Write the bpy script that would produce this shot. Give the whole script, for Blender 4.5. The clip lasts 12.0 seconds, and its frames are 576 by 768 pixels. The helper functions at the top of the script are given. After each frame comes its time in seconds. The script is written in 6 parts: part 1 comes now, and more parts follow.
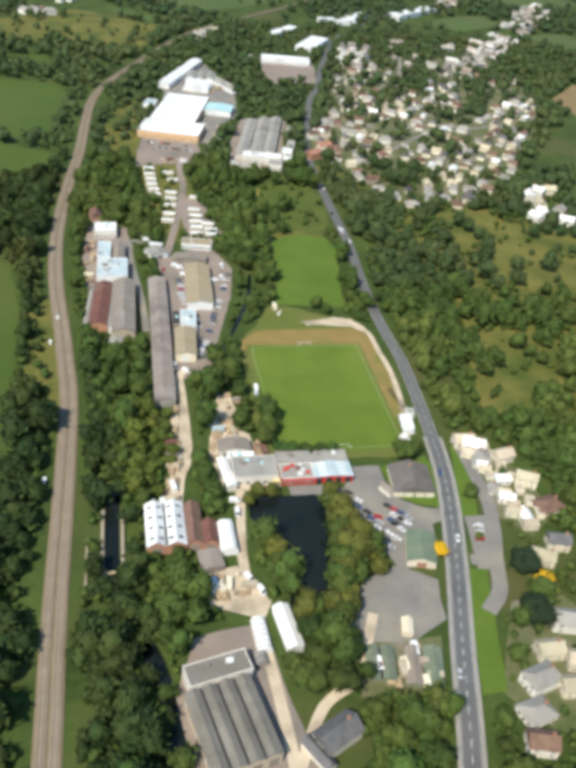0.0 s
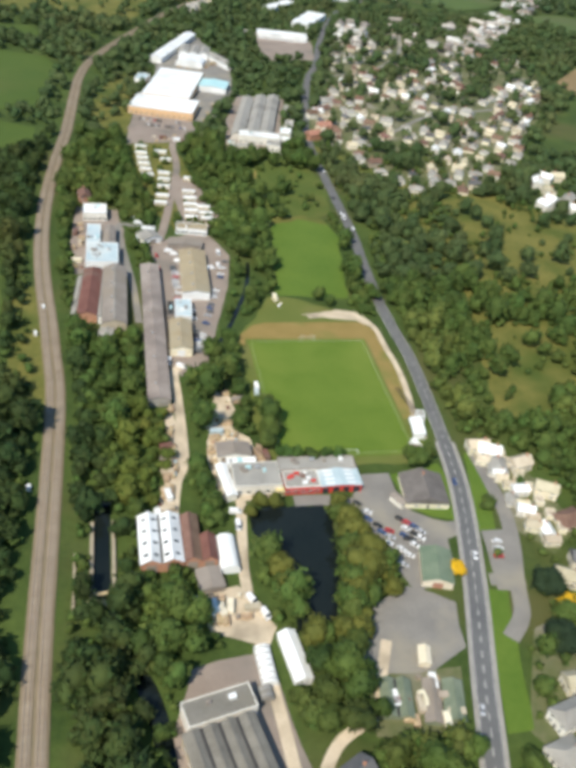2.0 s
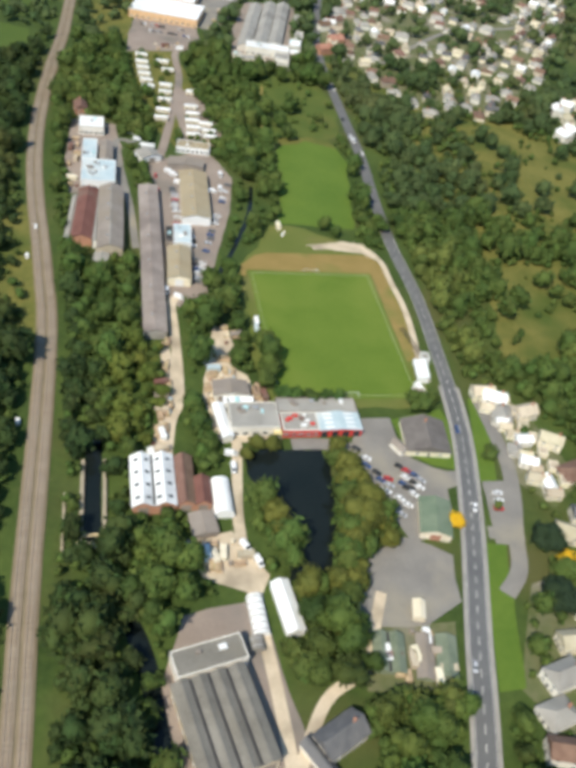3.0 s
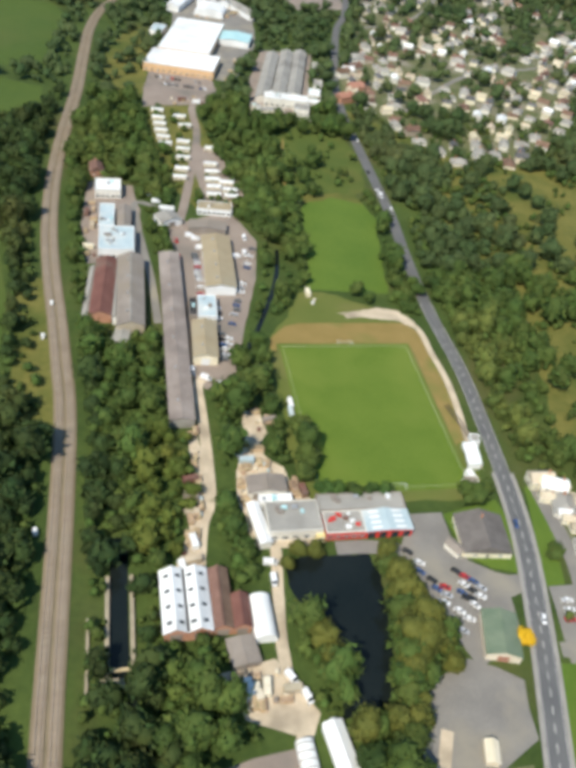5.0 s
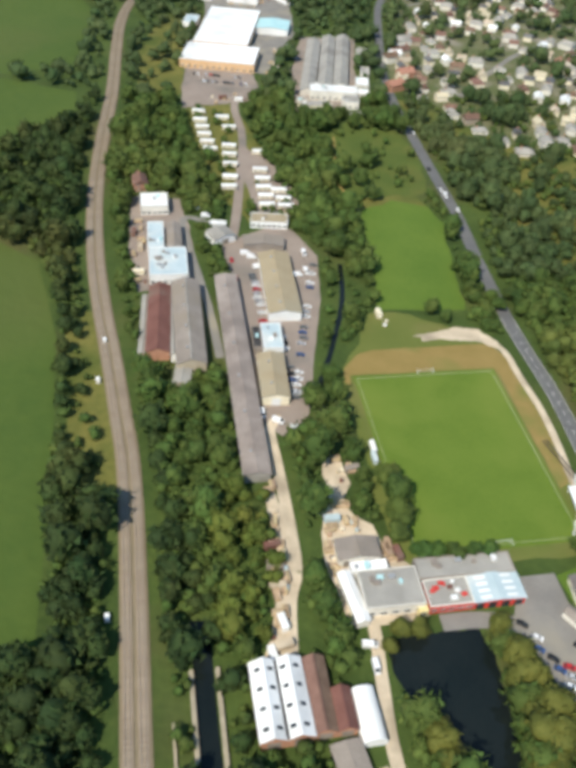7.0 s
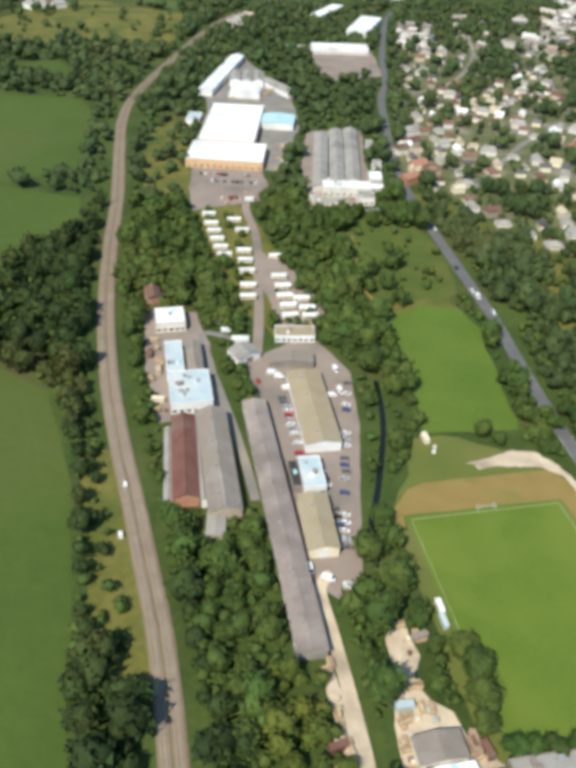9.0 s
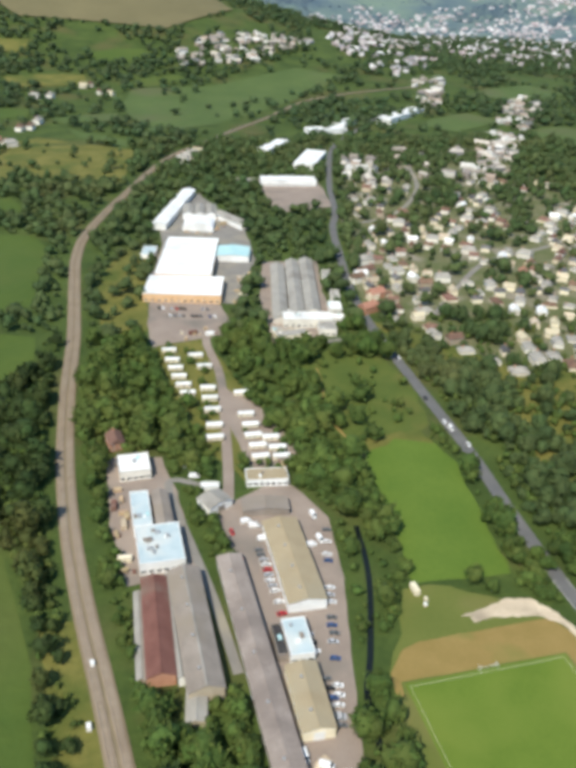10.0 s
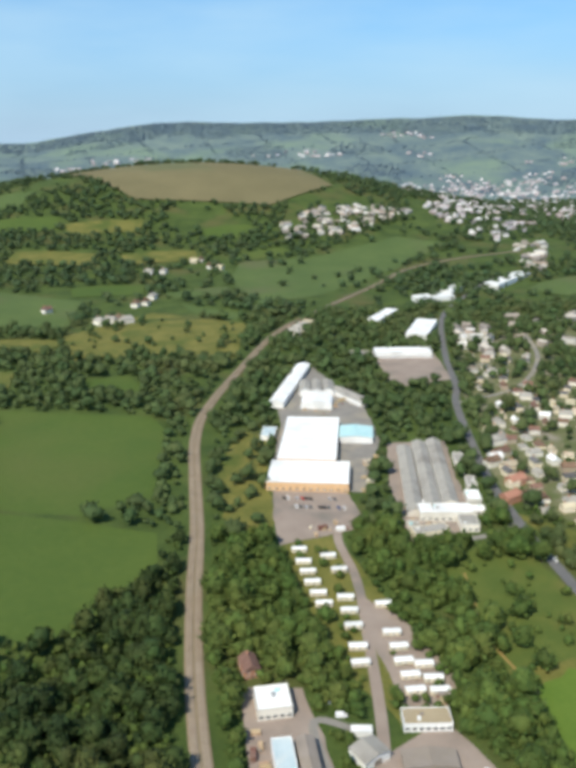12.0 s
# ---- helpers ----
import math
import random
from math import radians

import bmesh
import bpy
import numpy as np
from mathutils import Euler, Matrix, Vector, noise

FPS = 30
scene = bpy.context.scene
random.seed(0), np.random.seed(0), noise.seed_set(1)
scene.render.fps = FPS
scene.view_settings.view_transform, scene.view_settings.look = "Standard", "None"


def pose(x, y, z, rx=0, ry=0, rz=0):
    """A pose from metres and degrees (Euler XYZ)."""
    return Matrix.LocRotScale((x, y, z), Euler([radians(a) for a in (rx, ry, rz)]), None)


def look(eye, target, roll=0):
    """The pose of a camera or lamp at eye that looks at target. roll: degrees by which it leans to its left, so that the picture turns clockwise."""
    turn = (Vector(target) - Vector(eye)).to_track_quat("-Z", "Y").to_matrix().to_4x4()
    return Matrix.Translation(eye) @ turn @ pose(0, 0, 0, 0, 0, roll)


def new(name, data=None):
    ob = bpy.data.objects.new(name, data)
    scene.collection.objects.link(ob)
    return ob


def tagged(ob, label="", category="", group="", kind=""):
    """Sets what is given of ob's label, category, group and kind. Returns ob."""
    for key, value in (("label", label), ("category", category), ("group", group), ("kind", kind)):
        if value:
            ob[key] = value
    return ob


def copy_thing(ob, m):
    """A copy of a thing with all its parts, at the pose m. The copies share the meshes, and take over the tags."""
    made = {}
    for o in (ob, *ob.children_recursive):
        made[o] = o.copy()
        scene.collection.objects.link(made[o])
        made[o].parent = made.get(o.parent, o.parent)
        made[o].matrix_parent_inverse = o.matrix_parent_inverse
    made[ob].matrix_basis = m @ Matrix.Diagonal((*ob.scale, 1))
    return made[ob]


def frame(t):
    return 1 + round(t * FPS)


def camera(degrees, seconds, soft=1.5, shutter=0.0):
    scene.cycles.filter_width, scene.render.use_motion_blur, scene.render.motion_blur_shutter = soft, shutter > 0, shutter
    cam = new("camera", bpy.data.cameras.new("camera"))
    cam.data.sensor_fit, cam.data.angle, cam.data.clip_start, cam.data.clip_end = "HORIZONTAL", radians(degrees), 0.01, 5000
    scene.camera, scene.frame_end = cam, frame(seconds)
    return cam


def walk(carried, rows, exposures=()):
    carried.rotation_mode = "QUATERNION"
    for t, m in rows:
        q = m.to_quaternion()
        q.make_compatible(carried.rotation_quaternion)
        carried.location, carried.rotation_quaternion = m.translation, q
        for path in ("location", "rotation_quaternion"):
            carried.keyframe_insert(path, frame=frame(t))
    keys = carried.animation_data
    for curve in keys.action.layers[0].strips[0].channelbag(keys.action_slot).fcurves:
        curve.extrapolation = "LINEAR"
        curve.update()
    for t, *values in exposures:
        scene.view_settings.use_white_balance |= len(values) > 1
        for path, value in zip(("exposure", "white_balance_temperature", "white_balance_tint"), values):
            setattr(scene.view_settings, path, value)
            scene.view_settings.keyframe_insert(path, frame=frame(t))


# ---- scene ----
cam = camera(39.50, 12.0, soft=6.0)
PATH = [
    (0.0, (-71.25, -398.24, 245.55), (-51.82, -317.27, 190.17), 5.97),
    (0.5, (-72.01, -391.71, 242.55), (-50.31, -310.19, 188.86), 4.35),
    (1.0, (-72.9, -385.02, 239.68), (-48.66, -297.92, 196.95), 3.71),
    (1.5, (-74.13, -377.3, 237.57), (-50.71, -290.14, 194.51), 3.82),
    (2.0, (-74.24, -369.04, 236.52), (-53.07, -289.75, 179.38), 7.58),
    (2.4, (-73.93, -362.48, 235.74), (-53.78, -287.69, 172.49), 10.07),
    (2.5, (-73.84, -360.85, 235.55), (-52.96, -286.73, 171.76), 10.24),
    (2.7, (-73.68, -357.6, 235.19), (-51.95, -284.16, 170.89), 10.71),
    (4.3, (-73.13, -327.53, 234.63), (-52.45, -255.98, 167.91), 10.11),
    (4.5, (-74.15, -323.23, 234.47), (-51.41, -250.55, 169.66), 10.94),
    (5.0, (-77.19, -312.19, 233.95), (-57.16, -236.67, 171.54), 8.5),
    (5.5, (-80.54, -300.83, 233.59), (-59.37, -224.84, 172.13), 8.66),
    (6.0, (-83.65, -289.67, 233.25), (-62.54, -211.62, 174.41), 7.06),
    (6.5, (-86.58, -277.41, 232.65), (-64.63, -200.4, 172.75), 8.32),
    (7.0, (-88.84, -265.6, 231.97), (-72.87, -191.34, 166.93), 4.63),
    (7.2, (-89.76, -260.85, 231.69), (-73.83, -185.42, 168.0), 5.07),
    (8.8, (-98.92, -219.89, 229.85), (-81.73, -140.16, 172.0), 0.33),
    (9.0, (-99.92, -214.73, 230.23), (-82.67, -135.38, 171.87), 2.62),
    (9.5, (-102.35, -202.06, 231.27), (-84.56, -120.38, 176.39), 1.51),
    (10.0, (-105.51, -188.78, 232.89), (-81.07, -103.54, 186.66), 2.34),
    (10.5, (-109.46, -175.59, 235.41), (-81.97, -88.27, 195.18), 2.88),
    (11.0, (-113.98, -163.14, 238.02), (-83.57, -72.78, 207.84), 1.28),
    (11.5, (-119.05, -151.04, 240.79), (-92.37, -59.26, 211.37), 0.81),
    (12.0, (-123.79, -138.8, 243.82), (-108.96, -44.27, 214.75), -0.57),
]
walk(cam, [(t, look(eye, target, roll)) for t, eye, target, roll in PATH], exposures=[(0, 0.37), (1.2, 0.45), (2.2, 0.34), (6.0, 0.33), (10.5, 0.38), (12, 0.35)])

# ---- world, sun and exposure ----
SUN_AZ, SUN_EL = 220.0, 49.0           # clockwise from +y, degrees
world = bpy.data.worlds.new("sky")
scene.world = world
world.use_nodes = True
wn = world.node_tree
sky = wn.nodes.new("ShaderNodeTexSky")
sky.sky_type, sky.sun_disc = "NISHITA", False
sky.sun_elevation, sky.sun_rotation = radians(SUN_EL), radians(SUN_AZ)
sky.air_density, sky.dust_density, sky.ozone_density = 1.0, 0.1, 3.0
wn.nodes["Background"].inputs["Strength"].default_value = 0.10
tint = wn.nodes.new("ShaderNodeMix")
tint.data_type, tint.blend_type = "RGBA", "MULTIPLY"
tint.inputs["Factor"].default_value = 1.0
tint.inputs[7].default_value = (0.58, 0.92, 1.12, 1)
wn.links.new(sky.outputs[0], tint.inputs[6])
way = wn.nodes.new("ShaderNodeTexCoord")
stretch = wn.nodes.new("ShaderNodeMapping")
stretch.inputs["Scale"].default_value = (1.6, 1.6, 7.0)
wisp = wn.nodes.new("ShaderNodeTexNoise")
wisp.inputs["Scale"].default_value, wisp.inputs["Detail"].default_value = 1.7, 7.0
thin = wn.nodes.new("ShaderNodeMapRange")
thin.inputs["From Min"].default_value, thin.inputs["From Max"].default_value, thin.inputs["To Max"].default_value = 0.38, 0.70, 0.60
cloud = wn.nodes.new("ShaderNodeMix")
cloud.data_type = "RGBA"
cloud.inputs[7].default_value = (4.2, 6.1, 7.5, 1)
wn.links.new(way.outputs["Generated"], stretch.inputs["Vector"])
wn.links.new(stretch.outputs[0], wisp.inputs["Vector"])
wn.links.new(wisp.outputs["Fac"], thin.inputs["Value"])
wn.links.new(thin.outputs[0], cloud.inputs["Factor"])
split = wn.nodes.new("ShaderNodeSeparateXYZ")
low_sky = wn.nodes.new("ShaderNodeMapRange")
low_sky.interpolation_type = "SMOOTHSTEP"
low_sky.inputs["From Min"].default_value, low_sky.inputs["From Max"].default_value = 0.22, -0.03
low_sky.inputs["To Max"].default_value = 0.9
haze = wn.nodes.new("ShaderNodeMix")
haze.data_type = "RGBA"
haze.inputs[7].default_value = (3.05, 4.25, 6.0, 1)
wn.links.new(way.outputs["Generated"], split.inputs[0])
wn.links.new(split.outputs["Z"], low_sky.inputs["Value"])
wn.links.new(low_sky.outputs[0], haze.inputs["Factor"])
wn.links.new(tint.outputs[2], haze.inputs[6])
wn.links.new(haze.outputs[2], cloud.inputs[6])
wn.links.new(cloud.outputs[2], wn.nodes["Background"].inputs["Color"])
sun = new("sun", bpy.data.lights.new("sun", "SUN"))
sun.data.energy, sun.data.angle, sun.data.color = 4.25, radians(0.6), (1.0, 0.93, 0.79)
sdir = Vector((math.sin(radians(SUN_AZ)) * math.cos(radians(SUN_EL)), math.cos(radians(SUN_AZ)) * math.cos(radians(SUN_EL)), math.sin(radians(SUN_EL))))
sun.matrix_world = look(sdir * 100, (0, 0, 0))


# ---- materials ----
def mat(name, a, b, scale=0.2, fine=3.0, rough=0.85, metal=0.0, bump=0.3, random=0.0, island=0.0, c=None, contrast=0.35):
    """Two colours mixed by broad and fine noise in metres, a third in patches, optional change by object or by island."""
    m = bpy.data.materials.new(name)
    m.use_nodes = True
    n, l = m.node_tree.nodes, m.node_tree.links
    bsdf = n["Principled BSDF"]
    geo = n.new("ShaderNodeNewGeometry")

    def noise_at(s, detail=6.0):
        t = n.new("ShaderNodeTexNoise")
        t.inputs["Scale"].default_value, t.inputs["Detail"].default_value = s, detail
        l.new(geo.outputs["Position"], t.inputs["Vector"])
        return t.outputs["Fac"]

    def maths(op, x, y):
        t = n.new("ShaderNodeMath")
        t.operation = op
        for k, v in ((0, x), (1, y)):
            if isinstance(v, (int, float)):
                t.inputs[k].default_value = v
            else:
                l.new(v, t.inputs[k])
        return t.outputs[0]

    big, small = noise_at(scale), noise_at(fine)
    fac = maths("ADD", maths("MULTIPLY", big, 0.65), maths("MULTIPLY", small, 0.35))
    ramp = n.new("ShaderNodeValToRGB")
    ramp.color_ramp.elements[0].position, ramp.color_ramp.elements[1].position = 0.5 - contrast / 2, 0.5 + contrast / 2
    ramp.color_ramp.elements[0].color, ramp.color_ramp.elements[1].color = (*a, 1), (*b, 1)
    l.new(fac, ramp.inputs[0])
    col = ramp.outputs[0]
    if c:
        mix = n.new("ShaderNodeMix")
        mix.data_type = "RGBA"
        step = n.new("ShaderNodeMapRange")
        step.inputs["From Min"].default_value, step.inputs["From Max"].default_value = 0.52, 0.68
        l.new(noise_at(scale * 0.45, 4.0), step.inputs["Value"])
        l.new(step.outputs[0], mix.inputs["Factor"])
        l.new(col, mix.inputs[6])
        mix.inputs[7].default_value = (*c, 1)
        col = mix.outputs[2]
    for source, amount in (("object", random), ("island", island)):
        if amount:
            hsv = n.new("ShaderNodeHueSaturation")
            l.new(col, hsv.inputs["Color"])
            src = n.new("ShaderNodeObjectInfo").outputs["Random"] if source == "object" else geo.outputs["Random Per Island"]
            l.new(maths("ADD", maths("MULTIPLY", src, amount * 1.2), 1 - amount * 0.6), hsv.inputs["Value"])
            wob = maths("FRACT", maths("MULTIPLY", src, 7.31), 0.0)
            l.new(maths("ADD", maths("MULTIPLY", wob, amount * 0.10), 0.5 - amount * 0.05), hsv.inputs["Hue"])
            col = hsv.outputs[0]
    l.new(col, bsdf.inputs["Base Color"])
    bsdf.inputs["Roughness"].default_value, bsdf.inputs["Metallic"].default_value = rough, metal
    bsdf.inputs["Specular IOR Level"].default_value = 0.25
    if bump:
        bp = n.new("ShaderNodeBump")
        bp.inputs["Strength"].default_value, bp.inputs["Distance"].default_value = bump, 0.3 / fine
        l.new(small, bp.inputs["Height"])
        l.new(bp.outputs[0], bsdf.inputs["Normal"])
    return m


def island_mat(name, colours, rough=0.9):
    """One of several colours for each loose island."""
    m = mat(name, (0.5, 0.5, 0.5), (0.6, 0.6, 0.6), rough=rough, bump=0)
    n, l = m.node_tree.nodes, m.node_tree.links
    geo = n.new("ShaderNodeNewGeometry")
    ramp = n.new("ShaderNodeValToRGB")
    ramp.color_ramp.interpolation = "CONSTANT"
    for i, c in enumerate(colours):
        e = ramp.color_ramp.elements[i] if i < 2 else ramp.color_ramp.elements.new(i / len(colours))
        e.position, e.color = i / len(colours), (*c, 1)
    l.new(geo.outputs["Random Per Island"], ramp.inputs[0])
    l.new(ramp.outputs[0], n["Principled BSDF"].inputs["Base Color"])
    return m


M_GROUND = mat("rough_grass", (0.029, 0.053, 0.011), (0.075, 0.108, 0.023), 0.03, 0.35, 0.95, bump=0.5, c=(0.085, 0.087, 0.028))
M_PITCH = mat("mown_turf", (0.091, 0.146, 0.017), (0.121, 0.177, 0.024), 0.05, 0.6, 0.95, bump=0.1, c=(0.134, 0.183, 0.028))
M_MEADOW = mat("meadow_grass", (0.077, 0.134, 0.017), (0.109, 0.165, 0.024), 0.04, 0.4, 0.95, bump=0.2)
M_FIELD = mat("pasture", (0.050, 0.088, 0.015), (0.076, 0.112, 0.020), 0.012, 0.15, 0.95, bump=0.3, c=(0.082, 0.106, 0.024))
# pasture with less saturation and more blue, haze put into the colour
M_FARFIELD = mat("haze_greyed_pasture", (0.060, 0.096, 0.026), (0.088, 0.126, 0.036), 0.012, 0.1, 0.95, bump=0.1, c=(0.095, 0.105, 0.045))
M_DRY = mat("dry_turf", (0.215, 0.155, 0.047), (0.275, 0.195, 0.068), 0.08, 0.8, 0.95, bump=0.2, c=(0.165, 0.165, 0.042))
M_SCRUB = mat("scrub_grass", (0.092, 0.102, 0.021), (0.170, 0.155, 0.040), 0.04, 0.3, 0.95, bump=0.6, c=(0.066, 0.092, 0.017), contrast=0.28)
M_ROUGH = mat("tall_grass", (0.060, 0.092, 0.017), (0.098, 0.122, 0.025), 0.06, 0.4, 0.95, bump=0.4, c=(0.118, 0.118, 0.030))
M_STUBBLE = mat("stubble", (0.131, 0.116, 0.057), (0.164, 0.142, 0.071), 0.01, 0.1, 0.95, bump=0.1, c=(0.115, 0.120, 0.057))
M_BROWN = mat("ploughed_earth", (0.205, 0.145, 0.070), (0.25, 0.18, 0.092), 0.02, 0.2, 0.95, bump=0.2)
M_GRAVEL = mat("pale_gravel", (0.439, 0.354, 0.253), (0.634, 0.531, 0.391), 0.12, 1.2, 0.95, bump=0.4, c=(0.329, 0.271, 0.196))
M_YARD = mat("yard_tarmac", (0.230, 0.182, 0.150), (0.310, 0.253, 0.210), 0.06, 0.9, 0.9, bump=0.2, c=(0.184, 0.160, 0.135))
M_GREY = mat("grey_tarmac", (0.177, 0.164, 0.150), (0.254, 0.237, 0.210), 0.08, 1.0, 0.9, bump=0.2, c=(0.283, 0.254, 0.200))
M_ROAD = mat("asphalt", (0.108, 0.108, 0.110), (0.150, 0.148, 0.146), 0.08, 1.5, 0.85, bump=0.2)
M_PAVE = mat("pavement_slabs", (0.26, 0.245, 0.22), (0.36, 0.33, 0.30), 0.15, 2.0, 0.9, bump=0.2)
M_LINE = mat("road_paint", (0.558, 0.546, 0.492), (0.720, 0.704, 0.640), 0.5, 4.0, 0.7, bump=0)
M_BALLAST = mat("ballast", (0.215, 0.165, 0.115), (0.31, 0.245, 0.175), 0.12, 2.0, 0.95, bump=0.4, c=(0.265, 0.215, 0.155))
M_RAIL = mat("rail_steel", (0.24, 0.19, 0.15), (0.40, 0.36, 0.32), 0.4, 6.0, 0.5, metal=0.5, bump=0)
M_SLEEPER = mat("sleeper_concrete", (0.27, 0.22, 0.17), (0.36, 0.30, 0.24), 0.3, 5.0, 0.9, bump=0.2, island=0.3)
M_WATER = mat("pond_water", (0.006, 0.010, 0.010), (0.012, 0.016, 0.015), 0.05, 0.6, 0.09, bump=0.03)
M_STONE = mat("lock_stone", (0.28, 0.24, 0.17), (0.42, 0.36, 0.26), 0.4, 3.0, 0.9, bump=0.4)
M_LEAF = mat("leaves", (0.022, 0.045, 0.009), (0.066, 0.100, 0.018), 0.06, 0.9, 0.8, bump=0.6, random=0.45, island=0.18, c=(0.072, 0.092, 0.018))
M_WOOD_FAR = mat("woodland_leaves", (0.036, 0.066, 0.013), (0.080, 0.116, 0.024), 0.035, 0.7, 0.85, bump=0.5, island=0.40, c=(0.088, 0.110, 0.024))
# greyer, bluer green: middle-distance haze is mixed into this leaf colour
M_MIDWOOD = mat("haze_greyed_leaves", (0.034, 0.060, 0.019), (0.068, 0.096, 0.031), 0.03, 0.6, 0.85, bump=0.5, island=0.40, c=(0.072, 0.088, 0.030))
# woodland leaves again, darkened so that the colour itself carries shade
M_DARKWOOD = mat("shade_painted_leaves", (0.016, 0.033, 0.009), (0.044, 0.067, 0.015), 0.035, 0.7, 0.85, bump=0.5, island=0.45, c=(0.056, 0.064, 0.016))
M_LIGHTWOOD = mat("sallow_leaves", (0.060, 0.088, 0.014), (0.105, 0.125, 0.022), 0.05, 0.8, 0.85, bump=0.5, island=0.35, c=(0.118, 0.112, 0.024))
M_GOLD = mat("golden_leaves", (0.42, 0.25, 0.008), (0.58, 0.38, 0.015), 0.3, 1.5, 0.8, bump=0.4, island=0.2)
M_WILLOW = mat("willow_leaves", (0.055, 0.068, 0.012), (0.104, 0.108, 0.020), 0.12, 1.0, 0.8, bump=0.5, island=0.3)
M_BARK = mat("bark", (0.06, 0.045, 0.03), (0.12, 0.09, 0.06), 0.8, 6.0, 0.95, bump=0.6)
M_WHITE = mat("white_sheeting", (0.70, 0.70, 0.68), (0.84, 0.84, 0.82), 0.10, 1.2, 0.5, bump=0.1, c=(0.62, 0.62, 0.60))
M_PALEBLUE = mat("pale_blue_sheeting", (0.370, 0.465, 0.496), (0.504, 0.581, 0.592), 0.15, 1.5, 0.55, bump=0.1, c=(0.554, 0.581, 0.560))
M_BEIGE = mat("tan_sheeting", (0.30, 0.24, 0.15), (0.38, 0.31, 0.20), 0.12, 1.5, 0.7, bump=0.15, c=(0.33, 0.28, 0.19))
M_GREYROOF = mat("cement_sheeting", (0.197, 0.167, 0.142), (0.313, 0.270, 0.230), 0.12, 1.4, 0.85, bump=0.2, c=(0.244, 0.205, 0.162))
M_PALEROOF = mat("weathered_sheeting", (0.265, 0.252, 0.224), (0.372, 0.351, 0.312), 0.12, 1.4, 0.8, bump=0.2, c=(0.225, 0.209, 0.185))
M_MAROON = mat("rusted_red_sheeting", (0.130, 0.055, 0.044), (0.205, 0.096, 0.075), 0.15, 1.5, 0.85, bump=0.2, c=(0.180, 0.127, 0.098))
M_BROWNROOF = mat("brown_tiles", (0.13, 0.075, 0.055), (0.21, 0.13, 0.095), 0.3, 2.5, 0.9, bump=0.4, random=0.3)
M_SLATE = mat("slate", (0.085, 0.085, 0.09), (0.15, 0.145, 0.14), 0.3, 2.5, 0.7, bump=0.3, random=0.4)
M_DARK = mat("dark_felt", (0.035, 0.033, 0.035), (0.06, 0.057, 0.055), 0.3, 2.0, 0.9, bump=0.2)
M_RED = mat("red_paint", (0.50, 0.035, 0.03), (0.62, 0.07, 0.06), 0.3, 2.0, 0.55, bump=0.1)
M_ORANGE = mat("orange_tiles", (0.33, 0.155, 0.105), (0.41, 0.21, 0.15), 0.3, 2.0, 0.85, bump=0.3)
M_GREENROOF = mat("green_sheeting", (0.120, 0.165, 0.110), (0.195, 0.235, 0.160), 0.2, 1.5, 0.6, bump=0.15)
M_TURQ = mat("turquoise_sheeting", (0.32, 0.56, 0.58), (0.50, 0.68, 0.68), 0.2, 1.5, 0.55, bump=0.1)
M_BRICK = mat("red_brick", (0.38, 0.19, 0.12), (0.48, 0.26, 0.17), 0.4, 3.0, 0.9, bump=0.3)
M_TANWALL = mat("orange_tan_cladding", (0.60, 0.38, 0.20), (0.70, 0.47, 0.27), 0.3, 2.0, 0.7, bump=0.1)
M_CREAM = mat("cream_render", (0.62, 0.55, 0.40), (0.76, 0.69, 0.54), 0.2, 2.0, 0.85, bump=0.15, random=0.2)
M_YELLOWWALL = mat("yellow_render", (0.62, 0.50, 0.22), (0.74, 0.62, 0.32), 0.2, 2.0, 0.85, bump=0.15)
M_RENDER = mat("white_render", (0.589, 0.558, 0.490), (0.736, 0.702, 0.628), 0.2, 2.0, 0.85, bump=0.15, random=0.25)
M_BUFF = mat("buff_stone", (0.36, 0.30, 0.22), (0.50, 0.43, 0.33), 0.3, 2.5, 0.9, bump=0.3, random=0.3)
M_GLASS = mat("window_glass", (0.02, 0.025, 0.03), (0.05, 0.06, 0.07), 0.5, 2.0, 0.12, bump=0)
M_FRAME = mat("white_frame", (0.66, 0.66, 0.64), (0.80, 0.80, 0.78), 0.5, 4.0, 0.6, bump=0)
M_RUBBER = mat("rubber", (0.012, 0.012, 0.012), (0.03, 0.03, 0.03), 1.0, 8.0, 0.9, bump=0)
M_POST = mat("galvanised_steel", (0.34, 0.34, 0.34), (0.48, 0.48, 0.47), 1.0, 8.0, 0.5, metal=0.4, bump=0)
M_TIMBER = mat("stacked_timber", (0.34, 0.24, 0.14), (0.56, 0.43, 0.28), 0.6, 4.0, 0.9, bump=0.4, random=0.5)
M_SHEDGLASS = mat("greenhouse_glass", (0.125, 0.155, 0.105), (0.225, 0.250, 0.175), 0.25, 1.5, 0.3, bump=0.05)
CARPAINT = [(n, mat("paint_" + n, a, tuple(x * 1.15 for x in a), 0.5, 5.0, 0.3, bump=0)) for n, a in (
    ("white", (0.72, 0.72, 0.72)), ("silver", (0.40, 0.41, 0.43)), ("black", (0.02, 0.02, 0.022)), ("red", (0.42, 0.025, 0.03)), ("blue", (0.04, 0.08, 0.20)), ("grey", (0.13, 0.135, 0.14)))]
